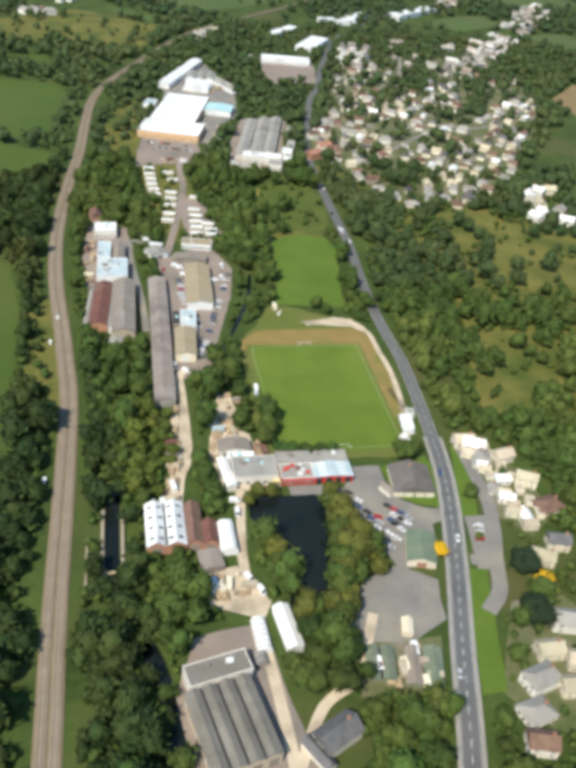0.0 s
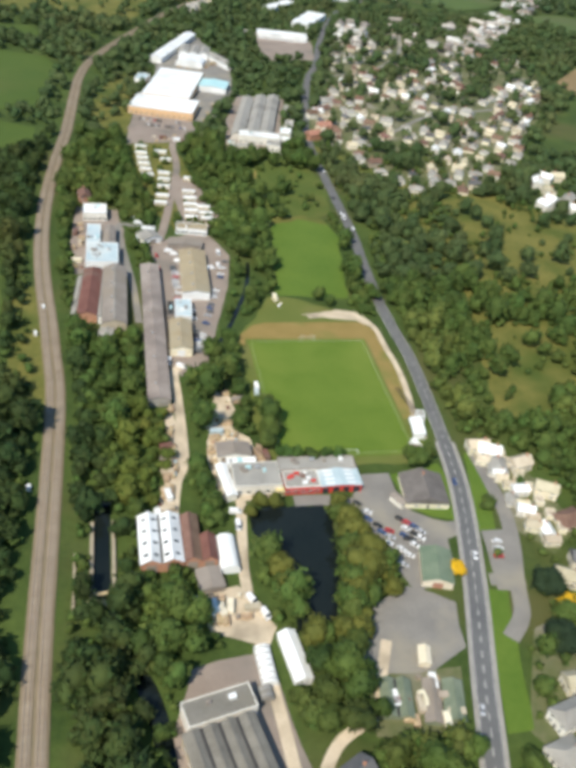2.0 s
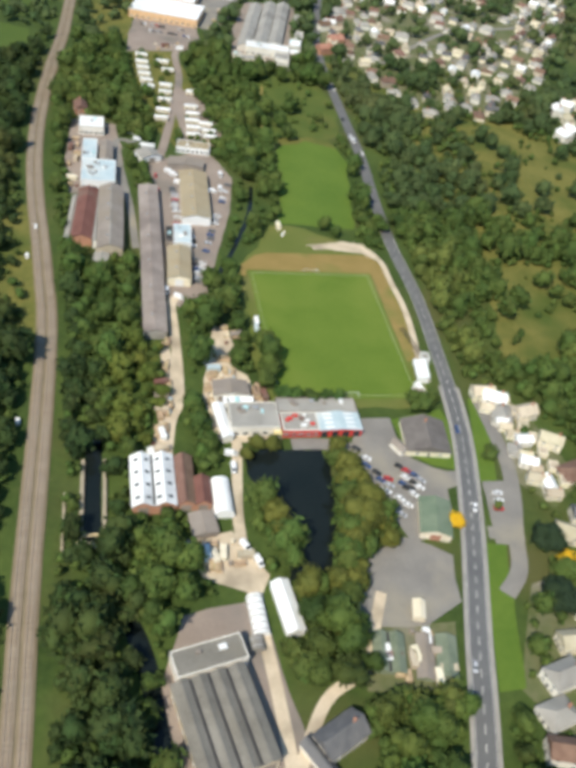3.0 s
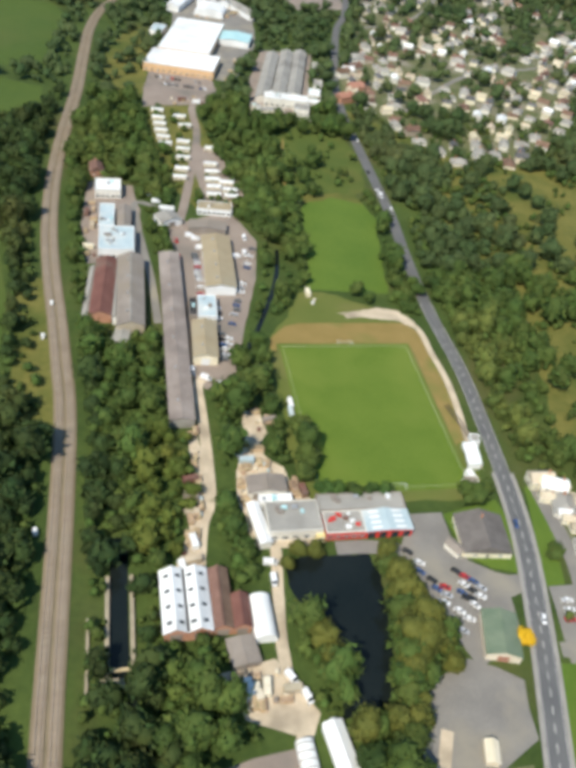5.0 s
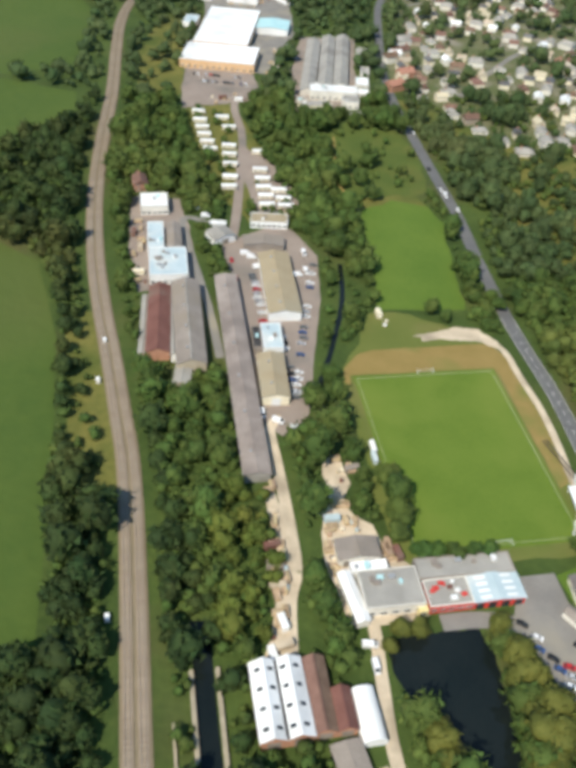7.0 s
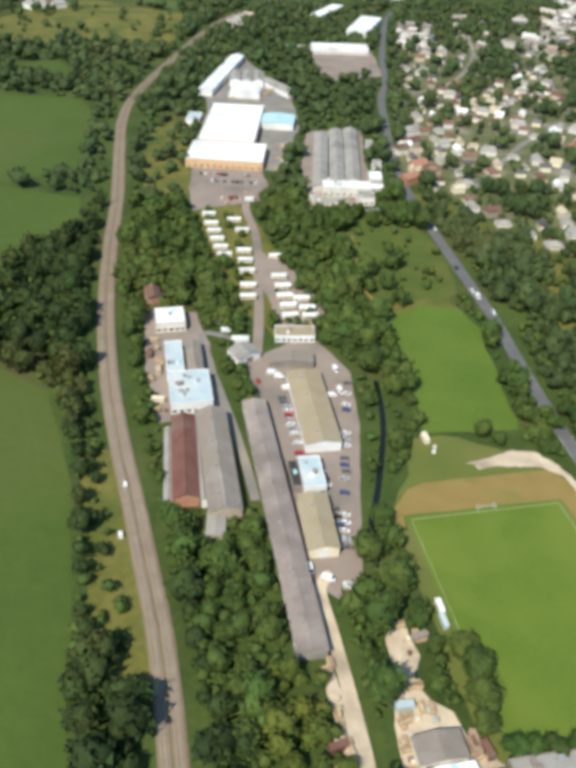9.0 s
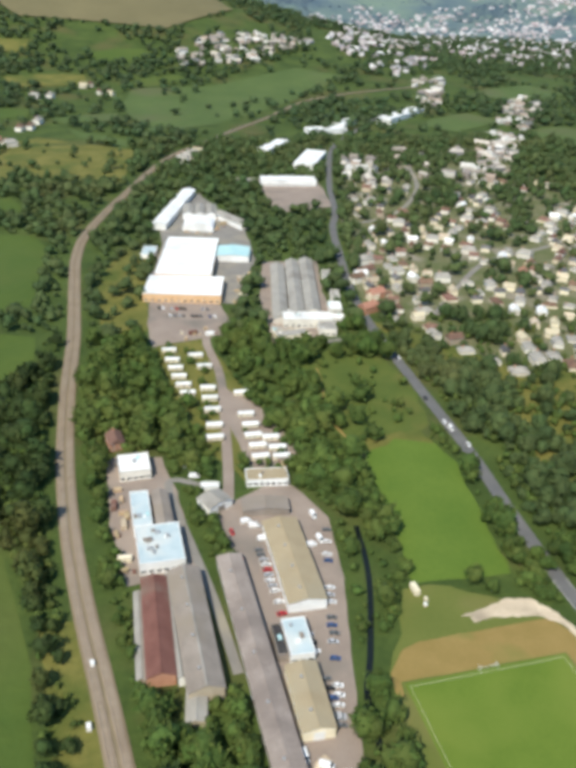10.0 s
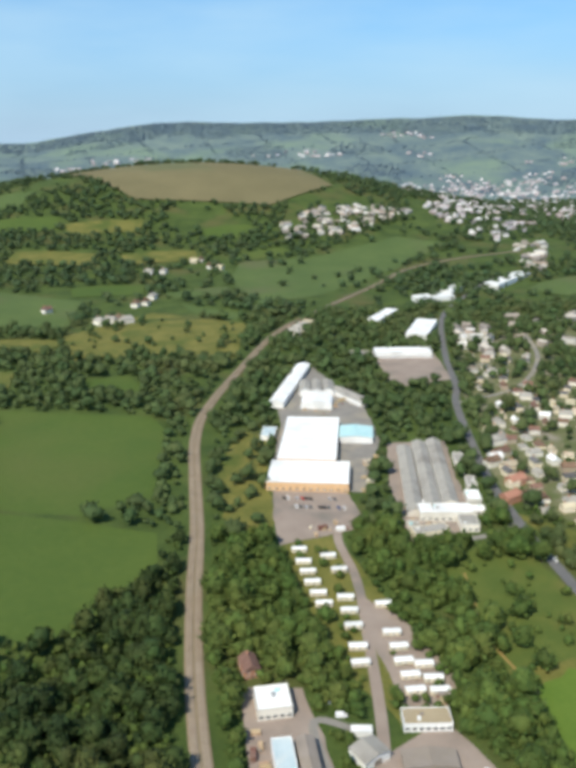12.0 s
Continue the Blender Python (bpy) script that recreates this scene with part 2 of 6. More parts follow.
M_TOWN = island_mat("town_colours", [(0.49, 0.48, 0.44), (0.24, 0.21, 0.19), (0.62, 0.60, 0.56), (0.31, 0.27, 0.23), (0.43, 0.39, 0.34), (0.18, 0.18, 0.18), (0.52, 0.47, 0.40), (0.34, 0.27, 0.22)])
# town palette washed to pinkish grey, with haze painted into each colour
M_FARTOWN = island_mat("haze_greyed_town_colours", [(0.48, 0.45, 0.46), (0.34, 0.30, 0.31), (0.60, 0.58, 0.58), (0.40, 0.34, 0.34), (0.53, 0.48, 0.48), (0.28, 0.27, 0.29), (0.74, 0.72, 0.71), (0.44, 0.36, 0.36)])
# far hills: air haze is painted in as a blue tint
M_RIDGE = mat("distant_hills_haze_glow", (0.044, 0.072, 0.084), (0.130, 0.172, 0.130), 0.007, 0.035, 0.95, bump=0, contrast=0.30, c=(0.120, 0.170, 0.105))
# faint blue glow imitates haze in front of the hills
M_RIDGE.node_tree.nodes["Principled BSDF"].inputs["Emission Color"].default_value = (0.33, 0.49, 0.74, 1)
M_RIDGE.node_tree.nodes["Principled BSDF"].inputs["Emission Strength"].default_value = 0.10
# leaf colour pushed to blue to imitate haze over the far woods
M_HAZYWOOD = mat("haze_tinted_woods", (0.070, 0.110, 0.160), (0.105, 0.150, 0.190), 0.01, 0.1, 0.95, bump=0, island=0.15)
# far woods and hedges: leaf green shifted to blue for distance haze
M_HEDGE = mat("haze_blued_leaves", (0.030, 0.054, 0.023), (0.066, 0.099, 0.036), 0.02, 0.4, 0.85, bump=0.4, island=0.5)
M_STONETILE = mat("stone_tiles", (0.40, 0.34, 0.24), (0.54, 0.47, 0.35), 0.3, 2.5, 0.9, bump=0.3, random=0.35)
M_LONGROOF = mat("worn_brown_sheeting", (0.225, 0.185, 0.160), (0.335, 0.285, 0.250), 0.10, 1.2, 0.85, bump=0.25, c=(0.20, 0.165, 0.145), contrast=0.22)
M_CHALK = mat("worn_chalk_line", (0.26, 0.28, 0.15), (0.50, 0.48, 0.34), 0.3, 1.5, 0.9, bump=0)
M_PUBROOF = mat("dark_tile", (0.115, 0.100, 0.090), (0.180, 0.160, 0.145), 0.25, 2.0, 0.85, bump=0.3)
M_DARKLEAF = mat("dark_leaves", (0.010, 0.022, 0.010), (0.024, 0.042, 0.016), 0.1, 1.0, 0.85, bump=0.5)
M_GARDEN = mat("garden_ground", (0.070, 0.098, 0.027), (0.165, 0.155, 0.085), 0.06, 0.35, 0.95, bump=0.3, c=(0.24, 0.215, 0.165))
M_MILLROOF = mat("mill_sheeting", (0.150, 0.138, 0.115), (0.235, 0.218, 0.185), 0.12, 1.4, 0.85, bump=0.25, c=(0.185, 0.165, 0.128), contrast=0.25)


# ---- mesh helpers ----
def mesh_of(name, verts, faces, material):
    me = bpy.data.meshes.new(name)
    me.from_pydata([tuple(v) for v in verts], [], [tuple(f) for f in faces])
    me.materials.append(material)
    me.validate()
    return me


def big_mesh(name, verts, tris, material, smooth=False):
    """A large mesh of triangles straight from arrays."""
    me = bpy.data.meshes.new(name)
    me.vertices.add(len(verts))
    me.vertices.foreach_set("co", np.asarray(verts, dtype=np.float32).ravel())
    me.loops.add(3 * len(tris))
    me.loops.foreach_set("vertex_index", np.asarray(tris, dtype=np.int32).ravel())
    me.polygons.add(len(tris))
    me.polygons.foreach_set("loop_start", np.arange(0, 3 * len(tris), 3, dtype=np.int32))
    me.polygons.foreach_set("use_smooth", np.full(len(tris), smooth))
    me.update(calc_edges=True)
    me.materials.append(material)
    return me


def part(name, me, parent, label="", at=None):
    ob = new(name, me)
    ob.parent = parent
    if at is not None:
        ob.matrix_basis = at
    return tagged(ob, label)


def thing(name, label, category, m, group="", kind=""):
    ob = new(name)
    ob.matrix_basis = m
    return tagged(ob, label, category, group, kind)


def box(x0, x1, y0, y1, z0, z1):
    v = [(x, y, z) for z in (z0, z1) for y in (y0, y1) for x in (x0, x1)]
    return v, [(0, 2, 3, 1), (4, 5, 7, 6), (0, 1, 5, 4), (2, 6, 7, 3), (0, 4, 6, 2), (1, 3, 7, 5)]


def join(*pieces):
    v, f = [], []
    for pv, pf in pieces:
        f += [tuple(i + len(v) for i in q) for q in pf]
        v += list(pv)
    return v, f


def soft_box(name, x0, x1, y0, y1, z0, z1, material, r=0.06):
    bm = bmesh.new()
    v, f = box(x0, x1, y0, y1, z0, z1)
    vs = [bm.verts.new(p) for p in v]
    for q in f:
        bm.faces.new([vs[i] for i in q])
    bmesh.ops.bevel(bm, geom=bm.edges[:], offset=r, segments=2, affect="EDGES", profile=0.5)
    me = bpy.data.meshes.new(name)
    bm.to_mesh(me)
    bm.free()
    me.materials.append(material)
    return me


def spline(points, step=6.0):
    """A smooth line through a few plan points."""
    p = [np.array(q, float) for q in points]
    p = [2 * p[0] - p[1], *p, 2 * p[-1] - p[-2]]
    out = []
    for a, b, c, d in zip(p, p[1:], p[2:], p[3:]):
        n = max(2, int(np.linalg.norm(c - b) / step))
        for i in range(n):
            t = i / n
            out.append(0.5 * (2 * b + (c - a) * t + (2 * a - 5 * b + 4 * c - d) * t * t + (3 * b - a - 3 * c + d) * t ** 3))
    out.append(p[-2])
    return np.array(out)


def land(x, y):
    """Height of the ground: a flat valley floor, a slope and a spur beyond it, and far hills."""
    x, y = np.asarray(x, float), np.asarray(y, float)
    east = np.clip((x - 250 - 0.18 * (y - 1000)) / 500, 0, 1)
    b = 0.035 * np.clip(y - 1000, 0, 1500) * (1 - 0.75 * east)
    b = b + 130 * np.exp(-0.5 * ((x + 50) / 600) ** 2 - 0.5 * ((y - 2250) / 350) ** 2) * np.clip((y - 900) / 600, 0, 1)
    r, az = np.hypot(x + 120, y + 140), np.degrees(np.arctan2(x + 120, y + 140))
    crest = np.interp(az, [-180, -60, -14, -8, -4.5, -1, 9, 20, 30, 39, 60, 180], [60, 120, 185, 200, 243, 280, 290, 345, 318, 235, 150, 60])
    crest = crest + 3 * np.sin(az * 0.9) + 1.5 * np.sin(az * 2.7 + 1)
    t = np.clip((r - 3150) / 1550, 0, 1)
    return b + crest * (0.75 * t * t * (3 - 2 * t) + 0.25 * t ** 3) + 10 * np.clip((r - 900) / 800, 0, 1) * np.sin(x / 240 + 1.3) * np.sin(y / 310)


def ribbon(path, left, right, z):
    """A strip along a plan line, from left to right of it, z above the ground."""
    d = np.gradient(path, axis=0)
    d /= np.linalg.norm(d, axis=1)[:, None]
    nrm = np.stack([d[:, 1], -d[:, 0]], 1)
    a, b = path + nrm * left, path + nrm * right
    n = len(path)
    zz = land(path[:, 0], path[:, 1]) + z
    v = [(*p, h) for p, h in zip(a, zz)] + [(*p, h) for p, h in zip(b, zz)]
    return v, [(i, n + i, n + i + 1, i + 1) for i in range(n - 1)]


def kerbed(path, left, right, z0, z1):
    """A raised strip with upright sides."""
    top, f = ribbon(path, left, right, z1)
    low, _ = ribbon(path, left, right, z0)
    n = len(path)
    v = top + low
    f = f + [(i, i + 1, 2 * n + i + 1, 2 * n + i) for i in range(n - 1)] + [(n + i + 1, n + i, 3 * n + i, 3 * n + i + 1) for i in range(n - 1)]
    return v, f


def sheet(name, poly, material, z, label, category, wander=0.0, step=0.0):
    """A patch of ground with a slightly wandering edge, lying on the land."""
    from mathutils.geometry import delaunay_2d_cdt
    rng = random.Random(len(poly) * 31 + int(poly[0][0]))
    edge = []
    for (x0, y0), (x1, y1) in zip(poly, poly[1:] + poly[:1]):
        n = max(1, int(math.hypot(x1 - x0, y1 - y0) / (step or 8)))
        for i in range(n):
            t = i / n
            edge.append(Vector((x0 + (x1 - x0) * t + rng.uniform(-wander, wander), y0 + (y1 - y0) * t + rng.uniform(-wander, wander))))
    pts, faces = list(edge), [list(range(len(edge)))]
    if step:
        xs, ys = [p.x for p in edge], [p.y for p in edge]
        for gx in np.arange(min(xs), max(xs), step):
            for gy in np.arange(min(ys), max(ys), step):
                if inside(np.array([[gx, gy]]), poly)[0]:
                    pts.append(Vector((gx, gy)))
    v, _, f, *_ = delaunay_2d_cdt(pts, [], faces, 1, 1e-4)
    ob = new(name, mesh_of(name, [(p.x, p.y, float(land(p.x, p.y)) + z) for p in v], f, material))
    return tagged(ob, label, category, kind="structure")


def inside(p, poly):
    p = np.asarray(p, float)
    res = np.zeros(len(p), bool)
    for (x0, y0), (x1, y1) in zip(poly, list(poly[1:]) + [poly[0]]):
        cross = (y0 > p[:, 1]) != (y1 > p[:, 1])
        with np.errstate(divide="ignore", invalid="ignore"):
            res ^= cross & (p[:, 0] < (x1 - x0) * (p[:, 1] - y0) / (y1 - y0) + x0)
    return res


def near_line(p, line, d):
    res = np.zeros(len(p), bool)
    for q in line:
        res |= ((p - q) ** 2).sum(1) < d * d
    return res


# ---- the land ----
rad = np.concatenate([[0.0], np.geomspace(30, 2925, 90)])
ang = np.radians(np.concatenate([np.arange(-180, -40, 6), np.arange(-40, 60, 0.9), np.arange(60, 180, 6)]))
gx = -120 + rad[:, None] * np.sin(ang)[None]
gy = -140 + rad[:, None] * np.cos(ang)[None]
gz = land(gx, gy)
NA = len(ang)
gv = np.stack([gx, gy, gz], -1).reshape(-1, 3)
gt = []
for i in range(len(rad) - 1):
    for j in range(NA):
        k = (j + 1) % NA
        a, b, c, d = i * NA + j, i * NA + k, (i + 1) * NA + k, (i + 1) * NA + j
        gt += [(a, b, c), (a, c, d)] if i else [(a, c, d)]
ground = new("ground", big_mesh("ground", gv, [t[::-1] for t in gt], M_GROUND, True))
tagged(ground, "rough green grass and scrub of a wide valley floor", "ground", kind="structure")

hr = np.linspace(2900, 4720, 38)
hx, hy = -120 + hr[:, None] * np.sin(ang)[None], -140 + hr[:, None] * np.cos(ang)[None]
hv = np.stack([hx, hy, land(hx, hy)], -1).reshape(-1, 3)
hq = [(i * NA + j, i * NA + (j + 1) % NA, (i + 1) * NA + (j + 1) % NA, (i + 1) * NA + j) for i in range(len(hr) - 1) for j in range(NA)]
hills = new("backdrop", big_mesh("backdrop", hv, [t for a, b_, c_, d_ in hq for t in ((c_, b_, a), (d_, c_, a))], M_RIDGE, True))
tagged(hills, "range of far hills with haze painted blue and a faint glow", "hills", kind="structure")

CLEAR, LINES = [], []


LAYER = [0]


def field(poly, material, z, label, category="field", name="field", wander=1.0, step=0.0, keep=True):
    LAYER[0] += 1
    z += 0.0009 * LAYER[0]
    if keep:
        mx, my = sum(p[0] for p in poly) / len(poly), sum(p[1] for p in poly) / len(poly)
        CLEAR.append([(x + 3.0 * (x - mx) / math.hypot(x - mx, y - my), y + 3.0 * (y - my) / math.hypot(x - mx, y - my)) for x, y in poly])
    return sheet(name, poly, material, z, label, category, wander, step)


# playing fields
PITCH = [(-1.5, -99), (65, -99), (65.5, 1.5), (-1.5, 1.5)]
field([(-9, -104), (69, -106), (74, -60), (76, 0), (72, 25), (30, 50), (17, 50), (6, 25), (-6, 6), (-8, -40)], mat("worn_turf", (0.10, 0.125, 0.026), (0.135, 0.15, 0.036), 0.05, 0.6, 0.95, bump=0.2, c=(0.16, 0.15, 0.05)), 0.04, "mown green grass round a football pitch", "grass", "turf")
field(PITCH, M_PITCH, 0.075, "even green mown turf of a football pitch", "pitch", "pitch", 0.0)
field([(-6, -2), (-5, 8), (4, 17), (12, 20), (70, 20), (74, 12), (76, -8), (75.5, -40), (72, -70), (66.5, -73), (66.5, 2.5), (-3, 2.5), (-4, -4)], M_DRY, 0.06, "band of parched tan grass behind a football pitch", "grass", "dry_grass", 0.5)
field([(22, 52), (68, 48), (76, 96), (83, 135), (80, 156), (60, 165), (36, 152), (33, 110)], M_MEADOW, 0.04, "bright green mown recreation field between trees", "field", "field", 1.2)
field([(30, 150), (78, 158), (74, 190), (40, 200), (28, 180)], M_SCRUB, 0.03, "tussocky olive grass beside a recreation field", "grass", "rough_grass", 2.0, keep=False)
path_line = spline([(38, 26), (55, 28), (68, 26), (75.5, 14), (76, -5), (77, -25), (76, -45), (73, -70), (72, -88)])
LINES.append((path_line, 6))
v, f = ribbon(path_line, -1.6, 1.6, 0.10)
tagged(new("footpath", mesh_of("footpath", v, f, M_GRAVEL)), "pale gravel path curving round a football pitch", "path", kind="structure")

field([(34, 29), (47, 31.5), (58, 34.5), (68, 32), (75, 22), (74.5, 13), (71, 18), (66, 22), (55, 24), (46, 26)], M_GRAVEL, 0.085, "bare pale ground where a footpath widens", "path", "bare_ground", 0.5, 2.0)

# fields beyond the railway
field([(-290, 620), (-140, 575), (-128, 535), (-138, 400), (-189, 374), (-260, 400)], M_FIELD, 0.05, "green pasture bounded by hedges beyond a railway", "field", step=25)
field([(-250, 392), (-190, 366), (-136, 340), (-136, 288), (-166, 254), (-190, 232), (-260, 240)], M_FIELD, 0.05, "green pasture with a wooded edge", "field", step=25)
field([(-260, 170), (-170, 130), (-146, 108), (-134, 40), (-132, -40), (-132, -120), (-260, -120)], M_FIELD, 0.05, "green pasture behind a belt of trees", "field", step=25)
field([(-260, 915), (-141, 1045), (-8, 950), (-45, 760), (-112, 798), (-230, 788)], M_SCRUB, 0.3, "tan rough pasture dotted with bushes", "field", step=30, keep=False)
field([(-217, 705), (-167, 716), (-145, 658), (-189, 646)], M_FIELD, 0.1, "small green paddock among hedges", "field")
PASTURE = [(-5, 1270), (29, 1439), (191, 1464), (395, 1601), (486, 1537), (320, 1330), (222, 1215), (122, 1120), (23, 1079)]
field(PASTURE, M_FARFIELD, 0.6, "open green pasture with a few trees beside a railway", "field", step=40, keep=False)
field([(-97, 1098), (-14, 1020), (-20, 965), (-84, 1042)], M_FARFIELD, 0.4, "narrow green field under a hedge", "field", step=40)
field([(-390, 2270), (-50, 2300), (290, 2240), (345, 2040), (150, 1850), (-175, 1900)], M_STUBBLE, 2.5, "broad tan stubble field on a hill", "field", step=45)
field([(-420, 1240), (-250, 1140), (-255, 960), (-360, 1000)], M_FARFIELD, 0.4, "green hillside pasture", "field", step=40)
field([(-131, 60), (-112, 60), (-107, -20), (-106, -60), (-118, -62), (-126, -28)], M_SCRUB, 0.035, "rough olive bank beside a railway", "grass", "rough_grass", 1.5, keep=False)
# scrubby slope on the wooded side of the road
CLEAR_A = [(194, 236), (229, 217), (252, 180), (310, 128), (290, 60), (225, 66), (190, 92), (178, 156)]
CLEAR_B = [(150, 12), (195, 8), (182, -39), (138, -78), (112, -76), (132, -23)]
field(CLEAR_A, M_SCRUB, 0.04, "olive scrub grass on a wooded slope", "field", step=20, keep=False)
field(CLEAR_B, M_SCRUB, 0.04, "olive clearing in a wood", "field", keep=False)
field([(490, 612), (563, 700), (660, 640), (600, 500), (520, 425), (478, 470)], M_BROWN, 0.08, "bare brown ploughed field", "field", step=30)
field([(372, 320), (430, 296), (390, 226), (345, 250)], M_FIELD, 0.05, "small green field in a wood", "field")

field([(112, -80), (130, -20), (120, 100), (150, 220), (230, 240), (320, 130), (330, -20), (230, -90)], M_SCRUB, 0.02, "rough olive grass on a wooded slope", "grass", "rough_grass", 3.0, 25, keep=False)
# more far pastures
for px, py, pw, pl, pr in ((-330, 720, 90, 70, 10), (-300, 880, 100, 60, -15), (-60, 1180, 110, 60, 20), (-210, 1210, 120, 80, 5), (-120, 1490, 150, 90, 12), (-330, 1480, 160, 110, -8), (90, 1500, 120, 60, 25), (-240, 1720, 170, 90, 4), (30, 1680, 120, 70, 15), (560, 1120, 160, 90, 35), (700, 1000, 120, 130, 30), (-420, 1750, 150, 120, 0), (820, 1380, 220, 130, 30), (-560, 1980, 260, 160, 0)):
    ca, sa = math.cos(radians(pr)), math.sin(radians(pr))
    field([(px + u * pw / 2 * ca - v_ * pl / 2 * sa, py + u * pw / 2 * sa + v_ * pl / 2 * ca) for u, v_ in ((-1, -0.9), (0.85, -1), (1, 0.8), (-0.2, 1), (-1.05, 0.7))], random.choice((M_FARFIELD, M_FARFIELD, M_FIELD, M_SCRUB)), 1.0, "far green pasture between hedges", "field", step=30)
field([(104, 330), (137, 290), (172, 232), (182, 214), (150, 216), (114, 272)], M_SCRUB, 0.028, "yellow-green rough gardens below a village", "grass", "rough_grass", 2.0, 20, keep=False)
field([(28, 170), (80, 170), (92, 205), (94, 290), (60, 288), (30, 262)], M_ROUGH, 0.02, "lush green rough ground between trees", "grass", "rough_grass", 3.0, keep=False)
field([(-92, 330), (-66, 318), (-56, 345), (-56, 400), (-40, 500), (-62, 520), (-90, 440)], M_SCRUB, 0.02, "yellow-green grass bank beside a railway", "grass", "rough_grass", 2.0, keep=False)
field([(118, 395), (112, 360), (122, 330), (146, 291), (165, 245), (205, 218), (240, 240), (300, 330), (391, 454), (470, 620), (520, 900), (440, 930), (340, 900), (262, 890), (200, 700), (160, 560)], M_GARDEN, 0.02, "patchwork of gardens, drives and lawns in a village", "gardens", "gardens", 2.0, 30, keep=False)
field([(90, -96), (104, -94), (116, -120), (122, -152), (104, -166), (92, -150)], M_GARDEN, 0.03, "front gardens and drives of a terrace", "gardens", "gardens", 0.6, keep=False)
field([(70, -258), (58, -240), (78, -200), (100, -196), (112, -220), (100, -262)], M_GARDEN, 0.03, "gardens and drives round houses", "gardens", "gardens", 0.6, keep=False)
field([(77, -150), (90, -150), (84, -181), (71, -183)], M_GREY, 0.05, "small grey lay-by beside a side road", "lay-by", "lay_by", 0.3, keep=False)
field([(-26, 150), (-2, 148), (3, 172), (-6, 215), (-22, 244), (-28, 200)], M_YARD, 0.06, "grey hard standing of a caravan park", "yard", "yard", 0.8, keep=False)
# water
POND = [(-20, -131), (-12, -129.5), (12, -130), (14, -140), (12, -160), (9, -180), (3, -191), (-12, -193), (-9, -172), (-15, -157), (-21, -142)]
CLEAR.append(POND)
sheet("pond", POND, M_WATER, 0.06, "dark still water of a pond", "pond", 0.5, 3.0)
CANAL = spline([(-80, -116), (-80, -124), (-79.5, -172), (-74, -190), (-65, -212), (-61, -230), (-57, -262), (-54, -300)])
LINES.append((CANAL[(CANAL[:, 1] < -132) & (CANAL[:, 1] > -177)], 6.8))
LINES.append((CANAL, 4.0))
v, f = ribbon(CANAL, -3.2, 3.2, 0.05)
tagged(new("canal", mesh_of("canal", v, f, M_WATER)), "narrow dark canal between trees", "canal", kind="structure")

# ---- railway ----
RAIL = spline([(-100, -420), (-100, -330), (-100, -250), (-101, -190), (-101, -98), (-102, -46), (-105, -14), (-109, 24), (-114, 67), (-118, 118), (-119, 180), (-116, 256), (-110, 340), (-107, 430),
               (-103, 507), (-90, 580), (-52, 694), (25, 890), (117, 1032), (232, 1180), (330, 1310), (440, 1380), (620, 1440)], 5)
LINES.append((RAIL, 10.5))
railway = tagged(thing("railway", "double-track railway on brown ballast curving along a valley", "railway", Matrix()), kind="structure")
v, f = kerbed(RAIL, -4.8, 4.8, 0.0, 0.35)
part("embankment", mesh_of("embankment", v, f, mat("embankment_earth", (0.17, 0.14, 0.085), (0.25, 0.20, 0.13), 0.1, 1.5, 0.95, bump=0.4)), railway)
for o in (-2.3, 2.3):
    v, f = kerbed(RAIL, o - 1.75, o + 1.75, 0.3, 0.7)
    part("ballast", mesh_of("ballast", v, f, M_BALLAST), railway)
    for g in (-0.75, 0.75):
        v, f = kerbed(RAIL, o + g - 0.06, o + g + 0.06, 0.72, 0.95)
        part("rail", mesh_of("rail", v, f, M_RAIL), railway)
    fine = spline(RAIL[(RAIL[:, 1] > -330) & (RAIL[:, 1] < 200)][::3], 0.8)
    dd = np.gradient(fine, axis=0)
    dd /= np.linalg.norm(dd, axis=1)[:, None]
    sv, st = [], []
    bv, bf = box(-1.25, 1.25, -0.13, 0.13, 0.66, 0.76)
    bt = [t for q in bf[1:] for t in ((q[0], q[1], q[2]), (q[0], q[2], q[3]))]
    for p, d in zip(fine, dd):
        nx, ny = d[1], -d[0]
        c = (p[0] + nx * o, p[1] + ny * o)
        st += [(a + len(sv), b + len(sv), c2 + len(sv)) for a, b, c2 in bt]
        sv += [(c[0] + x * nx + y * d[0], c[1] + x * ny + y * d[1], z) for x, y, z in bv]
    tagged(part("sleepers", big_mesh("sleepers", sv, st, M_SLEEPER), railway), kind="stuff")

# ---- roads ----
ROAD = spline([(8, -345), (25, -300), (40, -254), (50, -220), (63, -178), (74, -137), (79.5, -107), (84, -62), (87, -20), (86.5, 20), (87, 45), (90, 90), (95, 144), (97, 200), (99, 260), (101, 310),
               (109, 380), (130, 480), (150, 562), (171, 619), (204, 745), (273, 945), (360, 1080), (480, 1240)], 4)
LINES.append((ROAD[ROAD[:, 1] < -60], 9.0))
LINES.append((ROAD[ROAD[:, 1] < 245], 7.8))
LINES.append((ROAD, 6.0))
v, f = ribbon(ROAD, -3.6, 3.6, 0.22)
tagged(new("road", mesh_of("road", v, f, M_ROAD)), "grey asphalt main road with worn white lines", "road", kind="structure")
